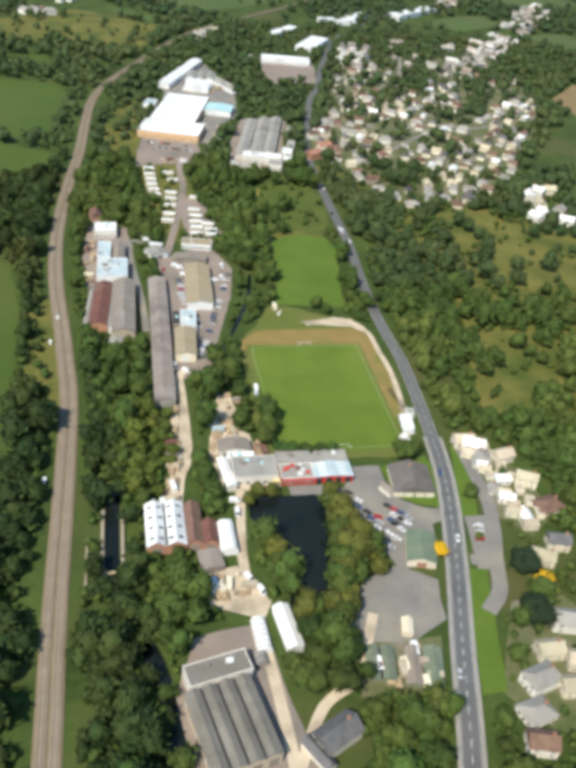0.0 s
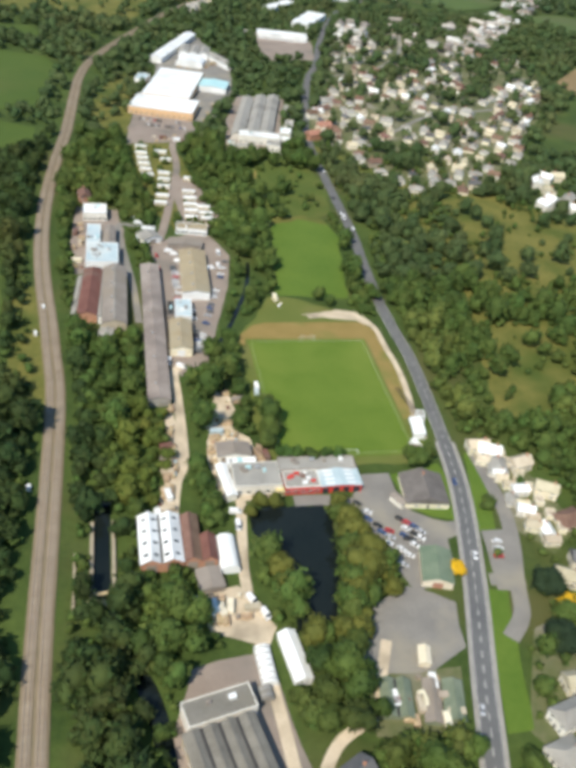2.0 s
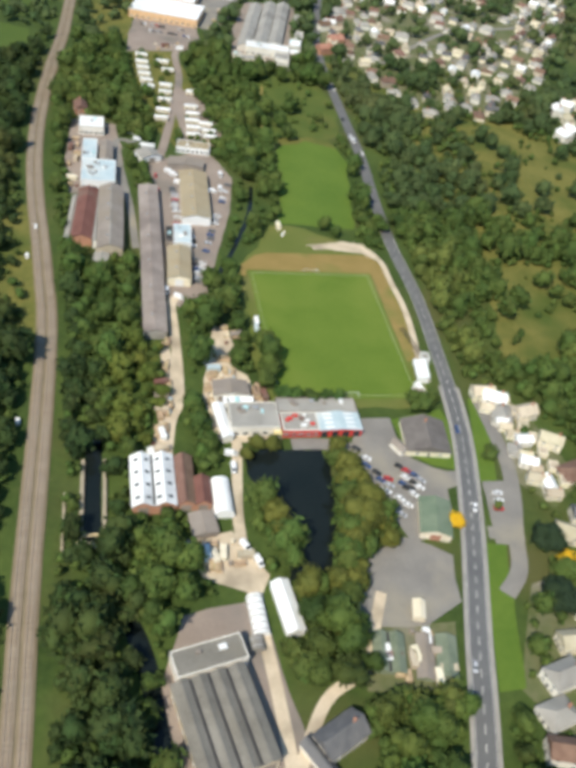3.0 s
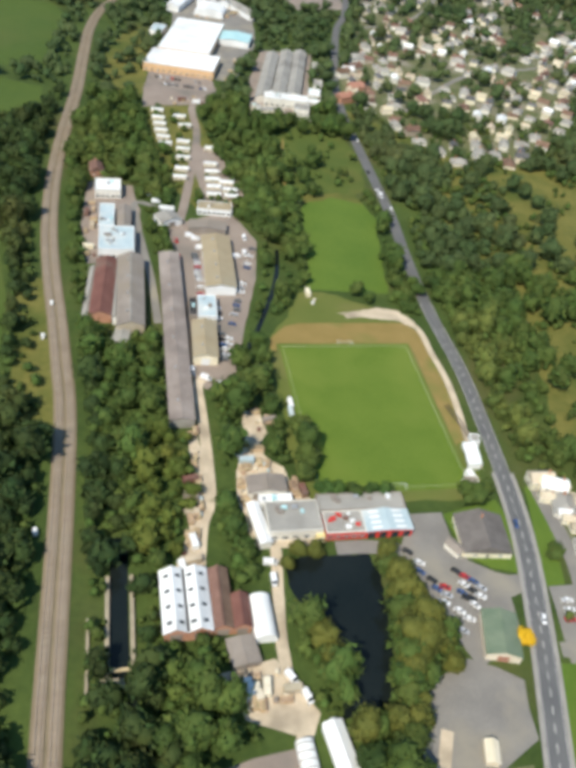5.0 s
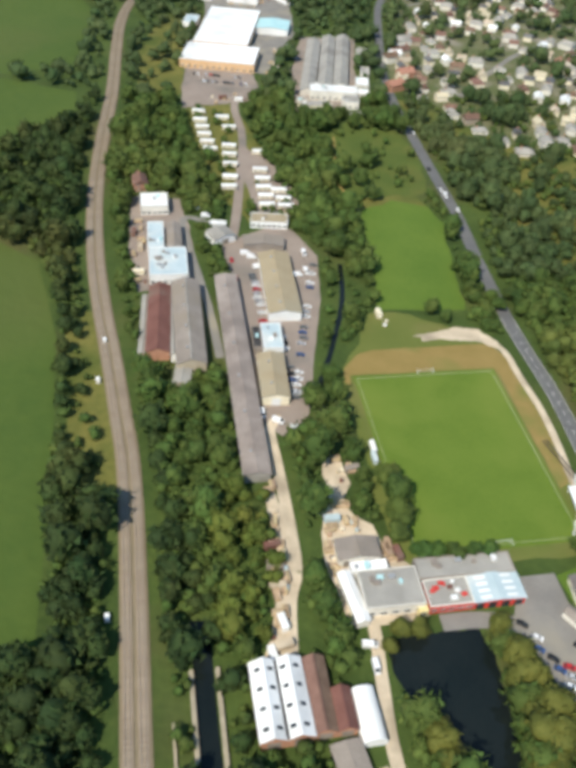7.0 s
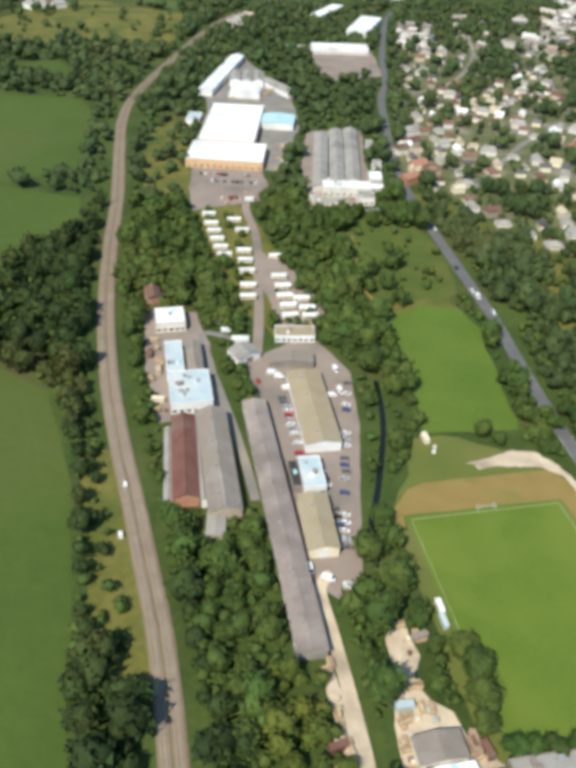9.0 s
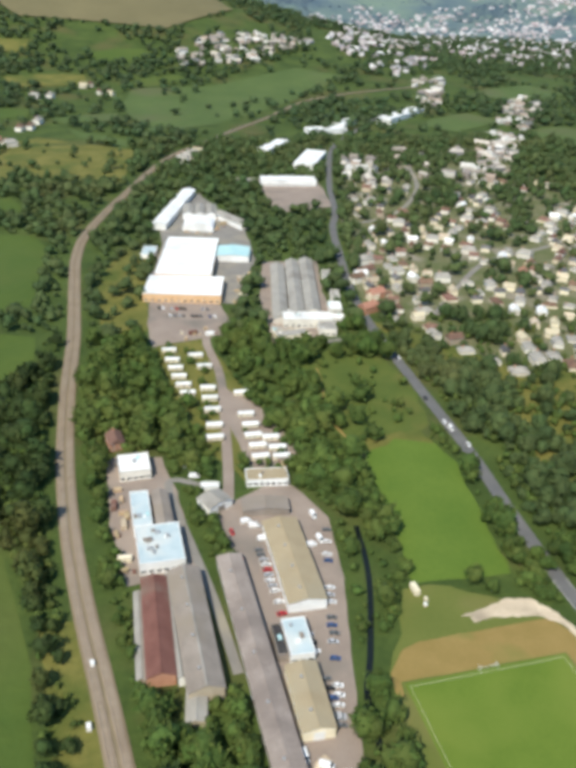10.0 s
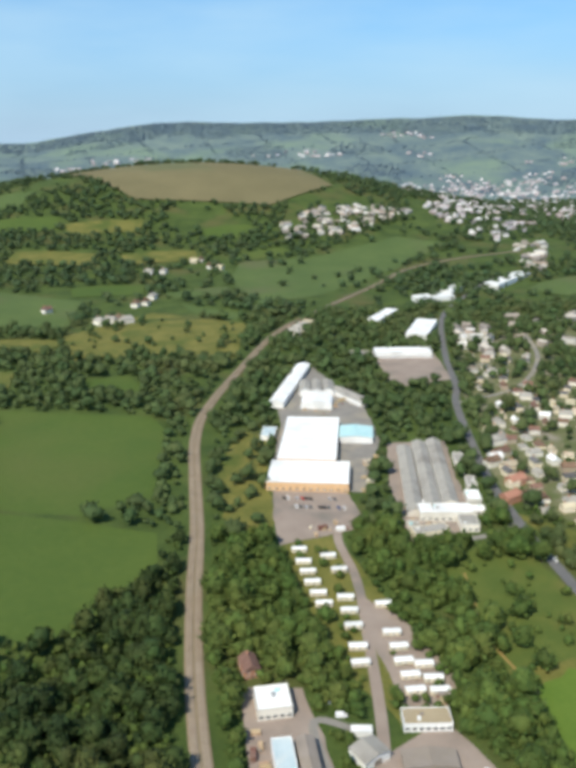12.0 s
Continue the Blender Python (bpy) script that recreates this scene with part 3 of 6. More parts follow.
for o, w in ((-4.9, 1.3), (3.6, 1.3)):
    v, f = kerbed(ROAD[ROAD[:, 1] < -88], o, o + w, 0.0, 0.34)
    tagged(new("pavement", mesh_of("pavement", v, f, M_PAVE)), "pale worn pavement along a main road", "pavement", kind="structure")
markings = tagged(thing("road_marking", "broken white centre line and edge lines on asphalt", "road marking", Matrix()), kind="structure")
fine = spline(ROAD[::3], 1.0)
dash = []
for i in range(0, len(fine) - 8, 6):
    if fine[i][1] < 25:
        dash.append(ribbon(fine[i:i + 4], -0.11, 0.11, 0.24))
part("centre_line", mesh_of("centre_line", *join(*dash), M_LINE), markings)
for o in (-3.3, 3.15):
    v, f = ribbon(ROAD[ROAD[:, 1] < 40], o, o + 0.14, 0.24)
    part("edge_line", mesh_of("edge_line", v, f, M_LINE), markings)


def lane(points, w, material, label, name="lane", clear=None, z=0.10, category="lane"):
    line = spline(points, 3.0)
    LAYER[0] += 1
    z += 0.0009 * LAYER[0]
    LINES.append((line, clear or w / 2 + 4))
    lv, lf = ribbon(line, -w / 2, w / 2, z)
    return tagged(new(name, mesh_of(name, lv, lf, material)), label, category, kind="structure")


lane([(-24, -300), (-22, -262), (-23, -230), (-26, -192), (-27, -166), (-25, -144), (-23, -122), (-28, -113), (-32, -99), (-29, -79), (-22, -66), (-20, -50)], 4.2, M_GRAVEL, "pale dusty works lane beside a pond")
lane([(-52, -133), (-49, -112), (-45, -100), (-44, -78), (-44, -49), (-44, -28), (-38, -22)], 4.6, M_GRAVEL, "pale dusty track between sheds and trees")
lane([(-22, -262), (-8, -238), (8, -228), (14, -214), (20, -200)], 4.0, M_GRAVEL, "pale gravel lane to a car park")
lane([(0, -126.5), (14, -127), (27, -131), (38, -143), (52, -147), (68, -147)], 6.5, M_GREY, "grey tarmac lane from a main road to shops")
lane([(93, -100), (93, -120), (92, -140), (88, -158), (81, -178), (76, -194), (67, -204)], 6.5, M_GREY, "grey side road past a terrace of houses")
lane([(70, -176), (80, -178)], 6, M_GREY, "short grey junction of a side road")
lane([(-44, 122), (-38, 152), (-30, 203), (-22, 261), (-22, 310), (-15, 335)], 5.5, M_YARD, "grey lane through a caravan park")
lane([(100, 312), (83, 302), (64, 298), (47, 299)], 5.0, M_GREY, "grey side lane to a school")
lane([(-60, 20), (-62, 60), (-66, 100), (-70, 140), (-66, 150), (-50, 140)], 4.0, M_GREY, "narrow grey works lane between long sheds")
lane([(158, 330), (200, 380), (260, 440), (336, 470), (420, 520)], 5.0, M_GREY, "grey village street between houses")
lane([(150, 560), (230, 600), (300, 700), (340, 820)], 5.0, M_GREY, "grey village street climbing between houses")

lane([(12, 95), (8, 70), (2, 48), (-9, 18), (-18, -5), (-21, -40), (-24, -60)], 2.6, M_WATER, "narrow dark stream beside a trading estate", "stream", 3.0, 0.03, "stream")
lane([(42, 258), (37, 230), (30, 201), (33, 172), (37, 150)], 1.6, M_DRY, "narrow trodden footpath across rough grass", "footpath", 1.5, 0.05, "path")
field([(-50, 121), (-12, 141), (-6, 126), (1, 104), (-5, 62), (-16, 20), (-27, -25), (-36, -37), (-46, -26), (-46.5, 57)], M_YARD, 0.08, "pinkish grey tarmac yard of a trading estate", "yard", "yard", 0.4)
field([(-98, 178), (-70, 172), (-66, 140), (-66, 80), (-96, 76), (-100, 120)], M_YARD, 0.07, "dusty grey yard round old mill sheds", "yard", "yard", 0.6)
field([(-60, 310), (-10, 322), (2, 340), (0, 376), (-8, 392), (-52, 400), (-58, 350)], M_YARD, 0.08, "grey car park in front of a white warehouse", "car park", "car_park", 0.8)
field([(-53, 396), (12, 377), (30, 430), (50, 474), (62, 575), (48, 640), (38, 712), (12, 704), (-22, 590), (-26, 530), (-44, 450)], M_GREY, 0.07, "grey concrete yard round a warehouse", "yard", "yard", 1.0)
field([(22, 296), (74, 312), (88, 400), (104, 466), (55, 470), (32, 380)], M_YARD, 0.08, "pale tarmac grounds of a school", "yard", "yard", 1.0)
field([(105, 620), (175, 640), (190, 740), (120, 770)], M_YARD, 0.08, "pinkish tarmac yard of a factory", "yard", "yard", 1.0)
field([(-48, -174), (-30, -170), (-19, -190), (-23, -199), (-42, -190)], M_GRAVEL, 0.08, "pale dusty yard strewn with materials", "yard", "yard", 0.6)
field([(-24, -48), (-18, -48), (-18, -62), (-22, -70), (-14, -84), (-12, -92), (-2, -104), (-4, -124), (-30, -124), (-35, -98), (-33, -84), (-30, -78), (-34, -70), (-28, -64)], M_GRAVEL, 0.08, "pale dusty yard round a workshop", "yard", "yard", 1.2)
field([(-51, -62), (-47, -58), (-45, -80), (-46, -104), (-50, -134), (-62, -135), (-55, -118), (-51, -100)], M_GRAVEL, 0.07, "pale strip of stony ground with stacked materials", "yard", "yard", 0.6)
field([(47, -113), (72, -106), (76, -128), (71, -144), (58, -140), (50, -134)], M_MEADOW, 0.05, "mown lawn round a pub", "lawn", "lawn", 0.4)
field([(33, -112), (47, -112), (47, -124), (50, -136), (58, -142), (70, -146), (70, -150), (60, -154), (58, -172), (38, -180), (33, -166), (28, -140), (26, -126)], M_GREY, 0.08, "grey car park beside a pub", "car park", "car_park", 0.4)
field([(20, -184), (36, -176), (52, -186), (48, -206), (34, -214), (10, -214), (10, -200)], M_GREY, 0.08, "empty grey tarmac car park", "car park", "car_park", 0.6)
field([(8, -214), (44, -214), (36, -240), (6, -236)], M_GARDEN, 0.06, "worn ground of a plant nursery", "yard", "yard", 0.5)
field([(66, -181), (75, -182), (60, -240), (50, -240)], M_MEADOW, 0.06, "mown grass verge beside a road", "verge", "verge", 0.3)
field([(88, -100), (96, -100), (84, -150), (76, -150)], M_MEADOW, 0.03, "mown grass verge beside a road", "verge", "verge", 0.3, keep=False)
field([(-50, -204), (-24, -200), (-14, -262), (-22, -300), (-40, -300), (-54, -262), (-58, -228)], M_YARD, 0.05, "dusty hard standing round a mill", "yard", "yard", 0.6)

# pitch markings
lines = tagged(thing("pitch_marking", "white touchlines and goal lines on mown turf", "pitch marking", Matrix()), kind="structure")
for q in ((-0.12, 64.12, -0.12, 0.12), (-0.12, 64.12, -97.08, -96.92), (-0.08, 0.08, -96.9, -0.13), (63.9, 64.1, -96.9, -0.13)):
    part("line", mesh_of("line", *box(*q, 0.10, 0.13), M_CHALK), lines)

# ---- buildings ----
RECTS = []


def taken(cx, cy, w, l, rot):
    RECTS.append((cx, cy, w / 2, l / 2, math.cos(radians(rot)), math.sin(radians(rot))))


def slab(p0, p1, p2, p3, t):
    """A roof slab of thickness t on four corners given anticlockwise from above."""
    up = [(p[0], p[1], p[2] + t) for p in (p0, p1, p2, p3)]
    v = [p0, p1, p2, p3, *up]
    return v, [(3, 2, 1, 0), (4, 5, 6, 7), (0, 1, 5, 4), (1, 2, 6, 5), (2, 3, 7, 6), (3, 0, 4, 7)]


PANE = {}


def window_mesh(w, h):
    key = (w, h)
    if key not in PANE:
        f = 0.09
        frame_m = mesh_of("window_frame", *join(box(-w / 2, w / 2, -0.05, 0.06, 0, f), box(-w / 2, w / 2, -0.05, 0.06, h - f, h), box(-w / 2, -w / 2 + f, -0.05, 0.06, f, h - f), box(w / 2 - f, w / 2, -0.05, 0.06, f, h - f), box(-f / 2, f / 2, -0.04, 0.05, f, h - f)), M_FRAME)
        pane_m = mesh_of("pane", *box(-w / 2 + f, w / 2 - f, -0.02, 0.02, f, h - f), M_GLASS)
        PANE[key] = (frame_m, pane_m)
    return PANE[key]


def add_window(parent, x, y, z, rz, w=1.3, h=1.2):
    fm, pm = window_mesh(w, h)
    fr = part("window", fm, parent, at=pose(x, y, z, 0, 0, rz))
    part("pane", pm, fr)


def add_door(parent, x, y, rz, w, h, material, name="door"):
    part(name, mesh_of(name, *box(-w / 2, w / 2, -0.10, 0.04, 0, h), material), parent, at=pose(x, y, 0.0, 0, 0, rz))


def shed(label, cx, cy, w, l, eave, ridge, wall, roof, rot=0, bays=1, rooflights=0, light_mat=None, name="shed", category="shed", doors=0, windows=0, door_mat=None, ridge_cap=None, group="", vents=0):
    """A gabled hall with its ridges along its length, in one or more bays."""
    taken(cx, cy, w, l, rot)
    root = thing(name, label, category, pose(cx, cy, 0, 0, 0, rot), group)
    b = w / bays
    v, f = box(-w / 2, w / 2, -l / 2, l / 2, 0, eave)
    pieces = [(v, [q for i, q in enumerate(f) if i != 1])]
    for k in range(bays):
        x0 = -w / 2 + k * b
        for y in (-l / 2, l / 2):
            pieces.append(([(x0, y, eave), (x0 + b, y, eave), (x0 + b / 2, y, ridge)], [(0, 1, 2)] if y < 0 else [(0, 2, 1)]))
    part("wall", mesh_of("wall", *join(*pieces), wall), root)
    o, t = 0.35, 0.18
    for k in range(bays):
        x0, xm, x1 = -w / 2 + k * b, -w / 2 + (k + 0.5) * b, -w / 2 + (k + 1) * b
        s = (ridge - eave) / (b / 2)
        oa, ob_ = (o if k == 0 else -0.12), (o if k == bays - 1 else -0.12)
        for a, c in ((slab((x0 - oa, -l / 2 - o, eave - s * oa), (xm, -l / 2 - o, ridge), (xm, l / 2 + o, ridge), (x0 - oa, l / 2 + o, eave - s * oa), t), -1),
                     (slab((xm, -l / 2 - o, ridge), (x1 + ob_, -l / 2 - o, eave - s * ob_), (x1 + ob_, l / 2 + o, eave - s * ob_), (xm, l / 2 + o, ridge), t), 1)):
            part("roof", mesh_of("roof", *a, roof), root)
            for i in range(rooflights):
                yy = -l / 2 + (i + 0.5) * l / rooflights
                u0, u1 = 0.30, 0.72
                xa, xb = xm + c * b / 2 * u0, xm + c * b / 2 * u1
                za, zb = ridge - (ridge - eave) * u0 + t + 0.02, ridge - (ridge - eave) * u1 + t + 0.02
                q = [(xa, yy - 0.6, za), (xb, yy - 0.6, zb), (xb, yy + 0.6, zb), (xa, yy + 0.6, za)]
                q = q if c > 0 else q[::-1]
                part("rooflight", mesh_of("rooflight", *slab(*q, 0.08), light_mat or M_GLASS), root)
        part("ridge_cap", mesh_of("ridge_cap", *box(xm - 0.35, xm + 0.35, -l / 2 - o, l / 2 + o, ridge + t - 0.05, ridge + t + 0.12), ridge_cap or roof), root)
        if bays > 1 and k < bays - 1:
            part("valley_gutter", mesh_of("valley_gutter", *box(x1 - 0.45, x1 + 0.45, -l / 2, l / 2, eave + 0.1, eave + 0.5), M_DARK), root)
    for i in range(doors):
        add_door(root, -w / 2 + (i + 0.5) * w / doors, -l / 2, 0, min(4.0, w / doors * 0.6), min(4.2, eave * 0.8), door_mat or M_GREYROOF)
    for i in range(windows):
        yy = -l / 2 + (i + 0.5) * l / windows
        add_window(root, -w / 2 - 0.02, yy, 1.2, -90, 2.0, 1.4)
        add_window(root, w / 2 + 0.02, yy, 1.2, 90, 2.0, 1.4)
    for i in range(vents):
        part("roof_vent", mesh_of("roof_vent", *box(-0.5, 0.5, -0.5, 0.5, 0, 0.9), M_POST), root, at=pose(-w * 0.12, -l / 2 + (i + 0.5) * l / vents, ridge - 0.2))
    return root


def flat_block(label, cx, cy, w, l, h, wall, roof, rot=0, units=3, windows=0, name="flat_roofed_building", category="building", fascia=None):
    """A flat-roofed block with a parapet and plant on the roof."""
    taken(cx, cy, w, l, rot)
    root = thing(name, label, category, pose(cx, cy, 0, 0, 0, rot))
    part("wall", mesh_of("wall", *box(-w / 2, w / 2, -l / 2, l / 2, 0, h), wall), root)
    part("roof", mesh_of("roof", *box(-w / 2 + 0.3, w / 2 - 0.3, -l / 2 + 0.3, l / 2 - 0.3, h + 0.004, h + 0.2), roof), root)
    t = 0.28
    part("parapet", mesh_of("parapet", *join(box(-w / 2 - 0.05, w / 2 + 0.05, -l / 2 - 0.05, -l / 2 + t, h + 0.004, h + 0.5), box(-w / 2 - 0.05, w / 2 + 0.05, l / 2 - t, l / 2 + 0.05, h + 0.004, h + 0.5),
                                             box(-w / 2 - 0.05, -w / 2 + t, -l / 2 + t, l / 2 - t, h + 0.004, h + 0.5), box(w / 2 - t, w / 2 + 0.05, -l / 2 + t, l / 2 - t, h + 0.004, h + 0.5)), fascia or wall), root)
    rng = random.Random(int(cx * 7 + cy))
    for i in range(units):
        s = rng.uniform(0.6, 1.3)
        part("roof_unit", soft_box("roof_unit", -s, s, -s * 0.7, s * 0.7, 0, 1.0, rng.choice([M_RED, M_RED, M_MAROON, M_WHITE] if wall is M_RED else [M_POST, M_GREYROOF, M_TURQ, M_WHITE])), root, at=pose(rng.uniform(-w, w) * 0.36, rng.uniform(-l, l) * 0.36, h + 0.2, 0, 0, rng.choice([0, 90])))
    for i in range(windows):
        x = -w / 2 + (i + 0.5) * w / windows
        add_window(root, x, -l / 2 - 0.02, 1.0, 0, min(2.2, w / windows * 0.7), 1.5)
    return root


def vault(label, cx, cy, w, l, h, skin, rot=0, name="barrel_shed", category="shed", ribs=0, rib_mat=None):
    """A half-round roofed shed or tunnel."""
    taken(cx, cy, w, l, rot)
    root = thing(name, label, category, pose(cx, cy, 0, 0, 0, rot))
    n = 10
    arc = [(-w / 2 * math.cos(math.pi * i / n), h * 0.45 + h * 0.55 * math.sin(math.pi * i / n)) for i in range(n + 1)]
    prof = [(-w / 2, 0.0), *arc, (w / 2, 0.0)]
    m = len(prof)
    v = [(x, -l / 2, z) for x, z in prof] + [(x, l / 2, z) for x, z in prof]
    part("shell", mesh_of("shell", v, [(i, m + i, m + i + 1, i + 1)[::-1] for i in range(m - 1)], skin), root)
    for y in (-l / 2 + 0.05, l / 2 - 0.05):
        part("end_wall", mesh_of("end_wall", [(x, y, z) for x, z in prof], [tuple(range(m))[::-1] if y < 0 else tuple(range(m))], skin), root)
    for k in range(ribs):
        y = -l / 2 + (k + 0.5) * l / ribs
        rv = [(x * 1.015, y - 0.15, z + 0.04) for x, z in arc] + [(x * 1.015, y + 0.15, z + 0.04) for x, z in arc]
        q = len(arc)
        part("hoop", mesh_of("hoop", rv, [(i, q + i, q + i + 1, i + 1)[::-1] for i in range(q - 1)], rib_mat or M_POST), root)
    return root


def house_template(label, w, l, eave, ridge, wall, roof, hip=0.0, detail=True, m=Matrix(), name="house", group=""):
    root = thing(name, label, "house", m, group)
    v, f = box(-w / 2, w / 2, -l / 2, l / 2, 0, eave - (0.2 if hip else 0.0))
    gable = [([(-w / 2, y, eave), (w / 2, y, eave), (0, y, ridge)], [(0, 1, 2)]) for y in (-l / 2, l / 2)] if not hip else []
    part("wall", mesh_of("wall", *join((v, f), *gable), wall), root)
    o = 0.35
    s = (ridge - eave) / (w / 2)
    e = eave - s * o
    k = hip * w / 2
    a, b, c, d = (-w / 2 - o, -l / 2 - o, e), (w / 2 + o, -l / 2 - o, e), (w / 2 + o, l / 2 + o, e), (-w / 2 - o, l / 2 + o, e)
    r0, r1 = (0, -l / 2 - o + k + (o if hip else 0), ridge), (0, l / 2 + o - k - (o if hip else 0), ridge)
    top = [a, b, c, d, r0, r1]
    low = [(x, y, z - 0.15) for x, y, z in top]
    part("roof", mesh_of("roof", top + low, [(0, 4, 5, 3), (1, 2, 5, 4), (0, 1, 4), (2, 3, 5), (0, 6, 7, 1), (1, 7, 8, 2), (2, 8, 9, 3), (3, 9, 6, 0), (9, 8, 7, 6)], roof), root)
    ch = part("chimney", mesh_of("chimney", *box(-0.45, 0.45, -0.35, 0.35, -1.0, 1.3), M_BRICK), root, at=pose(0, l * 0.28, ridge))
    part("chimney_pot", mesh_of("chimney_pot", *box(-0.15, 0.15, -0.15, 0.15, 1.3, 1.7), M_ORANGE), ch)
    if detail:
        for z in (0.9, 3.2) if eave > 4.4 else (0.9,):
            for x in (-w * 0.26, w * 0.26):
                add_window(root, x, -l / 2 - 0.02, z, 0)
            for y in (-l * 0.28, l * 0.28):
                add_window(root, -w / 2 - 0.02, y, z, -90)
                add_window(root, w / 2 + 0.02, y, z, 90)
        add_door(root, 0, -l / 2, 0, 1.0, 2.05, M_SLATE)
    return root


# works beside the canal
shed("white twin-gabled works shed with brick end and dark rooflights", -58, -148.5, 16, 25, 5, 7.2, M_BRICK, M_WHITE, 1, 2, 4, M_GLASS, doors=2, windows=4)
shed("brown-roofed brick shed against a white works shed", -46.2, -148, 6.8, 24, 4.2, 6.2, M_BRICK, M_BROWNROOF, 0, doors=1)
shed("rusty brown-roofed lean workshop of brick", -39.7, -153.5, 6, 13, 4, 5.8, M_BRICK, M_MAROON, 0, doors=1)
vault("white barrel-roofed storage shed", -32.4, -155.6, 7.6, 17, 4.6, M_WHITE, 1)
shed("low grey-roofed store on a dusty yard", -40.5, -168, 9, 10, 3, 3.5, M_GREYROOF, M_GREYROOF, 8)
flat_block("grey flat-roofed workshop with white walls and rooflights", -14.8, -114, 20.5, 15, 5, M_RENDER, M_PALEROOF, 0, 5, 5)
shed("white-walled lean-to along a workshop", -28, -115, 4.4, 20, 3.6, 4.4, M_RENDER, M_WHITE, 8)
shed("grey-roofed workshop above a dusty yard", -22.5, -96, 15, 9, 4.2, 5.6, M_RENDER, M_GREYROOF, 0, doors=2)
flat_block("white flat-roofed store between workshops", -20, -103.4, 13, 4, 3.6, M_WHITE, M_WHITE, 0, 2, 0)
flat_block("grey flat-roofed back range of a row of shops", 13.5, -107.5, 35, 8.5, 4.2, M_GREYROOF, M_PALEROOF, -1, 5)
flat_block("red-fronted shop with a cluttered roof", 4.5, -117.3, 15.5, 10.6, 4, M_RED, M_PALEROOF, 0, 9, 5, fascia=M_RENDER)
shed("pale blue-roofed showroom with red fascia", 21.6, -117.3, 18.5, 10.6, 4, 4.7, M_RED, M_PALEBLUE, 0, 1, 4, M_WHITE, doors=4, door_mat=M_GLASS)
flat_block("small yellow kiosk at the end of a shop row", -5.6, -121, 3.2, 5, 3, M_YELLOWWALL, M_YELLOWWALL, 0, 0, 1, name="kiosk", category="kiosk")
house_template("roadside pub with dark grey tiled roof and cream front", 19, 19, 3.4, 6.8, M_CREAM, M_PUBROOF, 0, True, pose(58.5, -126, 0, 0, 0, -6), "pub")
taken(58.5, -126, 19, 19, -6)
shed("small white side wing of a pub", 45.6, -131, 4, 7, 2.8, 3.8, M_RENDER, M_GREYROOF, 30)
shed("green-roofed hall beside a car park", 49, -170, 12, 17.5, 3.6, 5.4, M_CREAM, M_GREENROOF, -14, 1, 0, M_SHEDGLASS, doors=1, door_mat=M_ORANGE)

# trading estate
shed("very long grey-roofed shed with pale sides", -52.4, 12, 10.6, 139, 4.6, 5.6, M_PALEROOF, M_LONGROOF, -0.6, windows=14, vents=6)
shed("tan-roofed industrial unit with white gable ends", -25, 73.4, 16, 55, 5, 6.6, M_WHITE, M_BEIGE, -2, windows=9, vents=4, doors=1, door_mat=M_FRAME)
shed("tan-roofed industrial unit with cream gable end", -38.6, 0.5, 11.6, 29.5, 5, 6.4, M_CREAM, M_BEIGE, -3, windows=5, vents=2, doors=1, door_mat=M_FRAME)
flat_block("pale blue flat-roofed industrial unit", -35, 29, 9.4, 19, 4.6, M_WHITE, M_PALEBLUE, -3, 3, 3)
flat_block("black felt-roofed annexe of a unit", -42, 30, 4.2, 16, 3.6, M_GREYROOF, M_DARK, -3, 1)
shed("rusted red-roofed old mill shed", -86.6, 47, 10.5, 53, 5, 7.0, M_BRICK, M_MAROON, -3.5, windows=8)
shed("long grey-roofed mill with a white ridge", -73, 42.5, 13, 65, 6, 8.6, M_BUFF, M_GREYROOF, -1, windows=10, vents=4, ridge_cap=M_PALEROOF)
shed("white-walled covered gangway between mill sheds", -80.2, 47, 2.2, 56, 4.6, 5.2, M_WHITE, M_PALEROOF, -2)
shed("low grey lean-to at the end of a mill", -77.6, 8, 7, 16, 3, 4, M_BUFF, M_PALEROOF, -10)
shed("grey stone lean-to along a mill", -93.6, 46, 3.4, 46, 2.6, 3.2, M_BUFF, M_PALEROOF, -4)
flat_block("pale blue flat-roofed factory wing with roof plant", -80, 94.5, 19.5, 26, 6, M_WHITE, M_PALEBLUE, -1, 10, 6)
flat_block("white flat-roofed wing of a factory", -85.5, 121.5, 8.6, 27, 6, M_WHITE, M_PALEBLUE, -1, 4)
shed("dark grey-roofed old factory wing", -75.6, 121.5, 7.4, 27, 5, 6.4, M_BUFF, M_GREYROOF, -1)
flat_block("white flat-roofed office block", -85, 161.5, 15.6, 16, 5.6, M_RENDER, M_WHITE, 0, 3, 5)
house_template("small red-brick house among trees", 8, 12, 5, 7.6, M_BRICK, M_BROWNROOF, 0, True, pose(-92.5, 189, 0, 0, 0, 8))
taken(-92.5, 189, 9, 13, 8)
flat_block("tan-roofed site office with white and red front", -20.5, 140, 21, 10.5, 3.8, M_WHITE, M_BEIGE, -8, 2, 7, fascia=M_WHITE)
shed("long grey-roofed shed across a lane", -27, 116, 22, 10, 3.6, 5.0, M_GREYROOF, M_GREYROOF, -8)
shed("white-walled gabled workshop beside a lane", -50, 124.5, 13, 11, 4, 5.6, M_WHITE, M_PALEROOF, 25, doors=1)
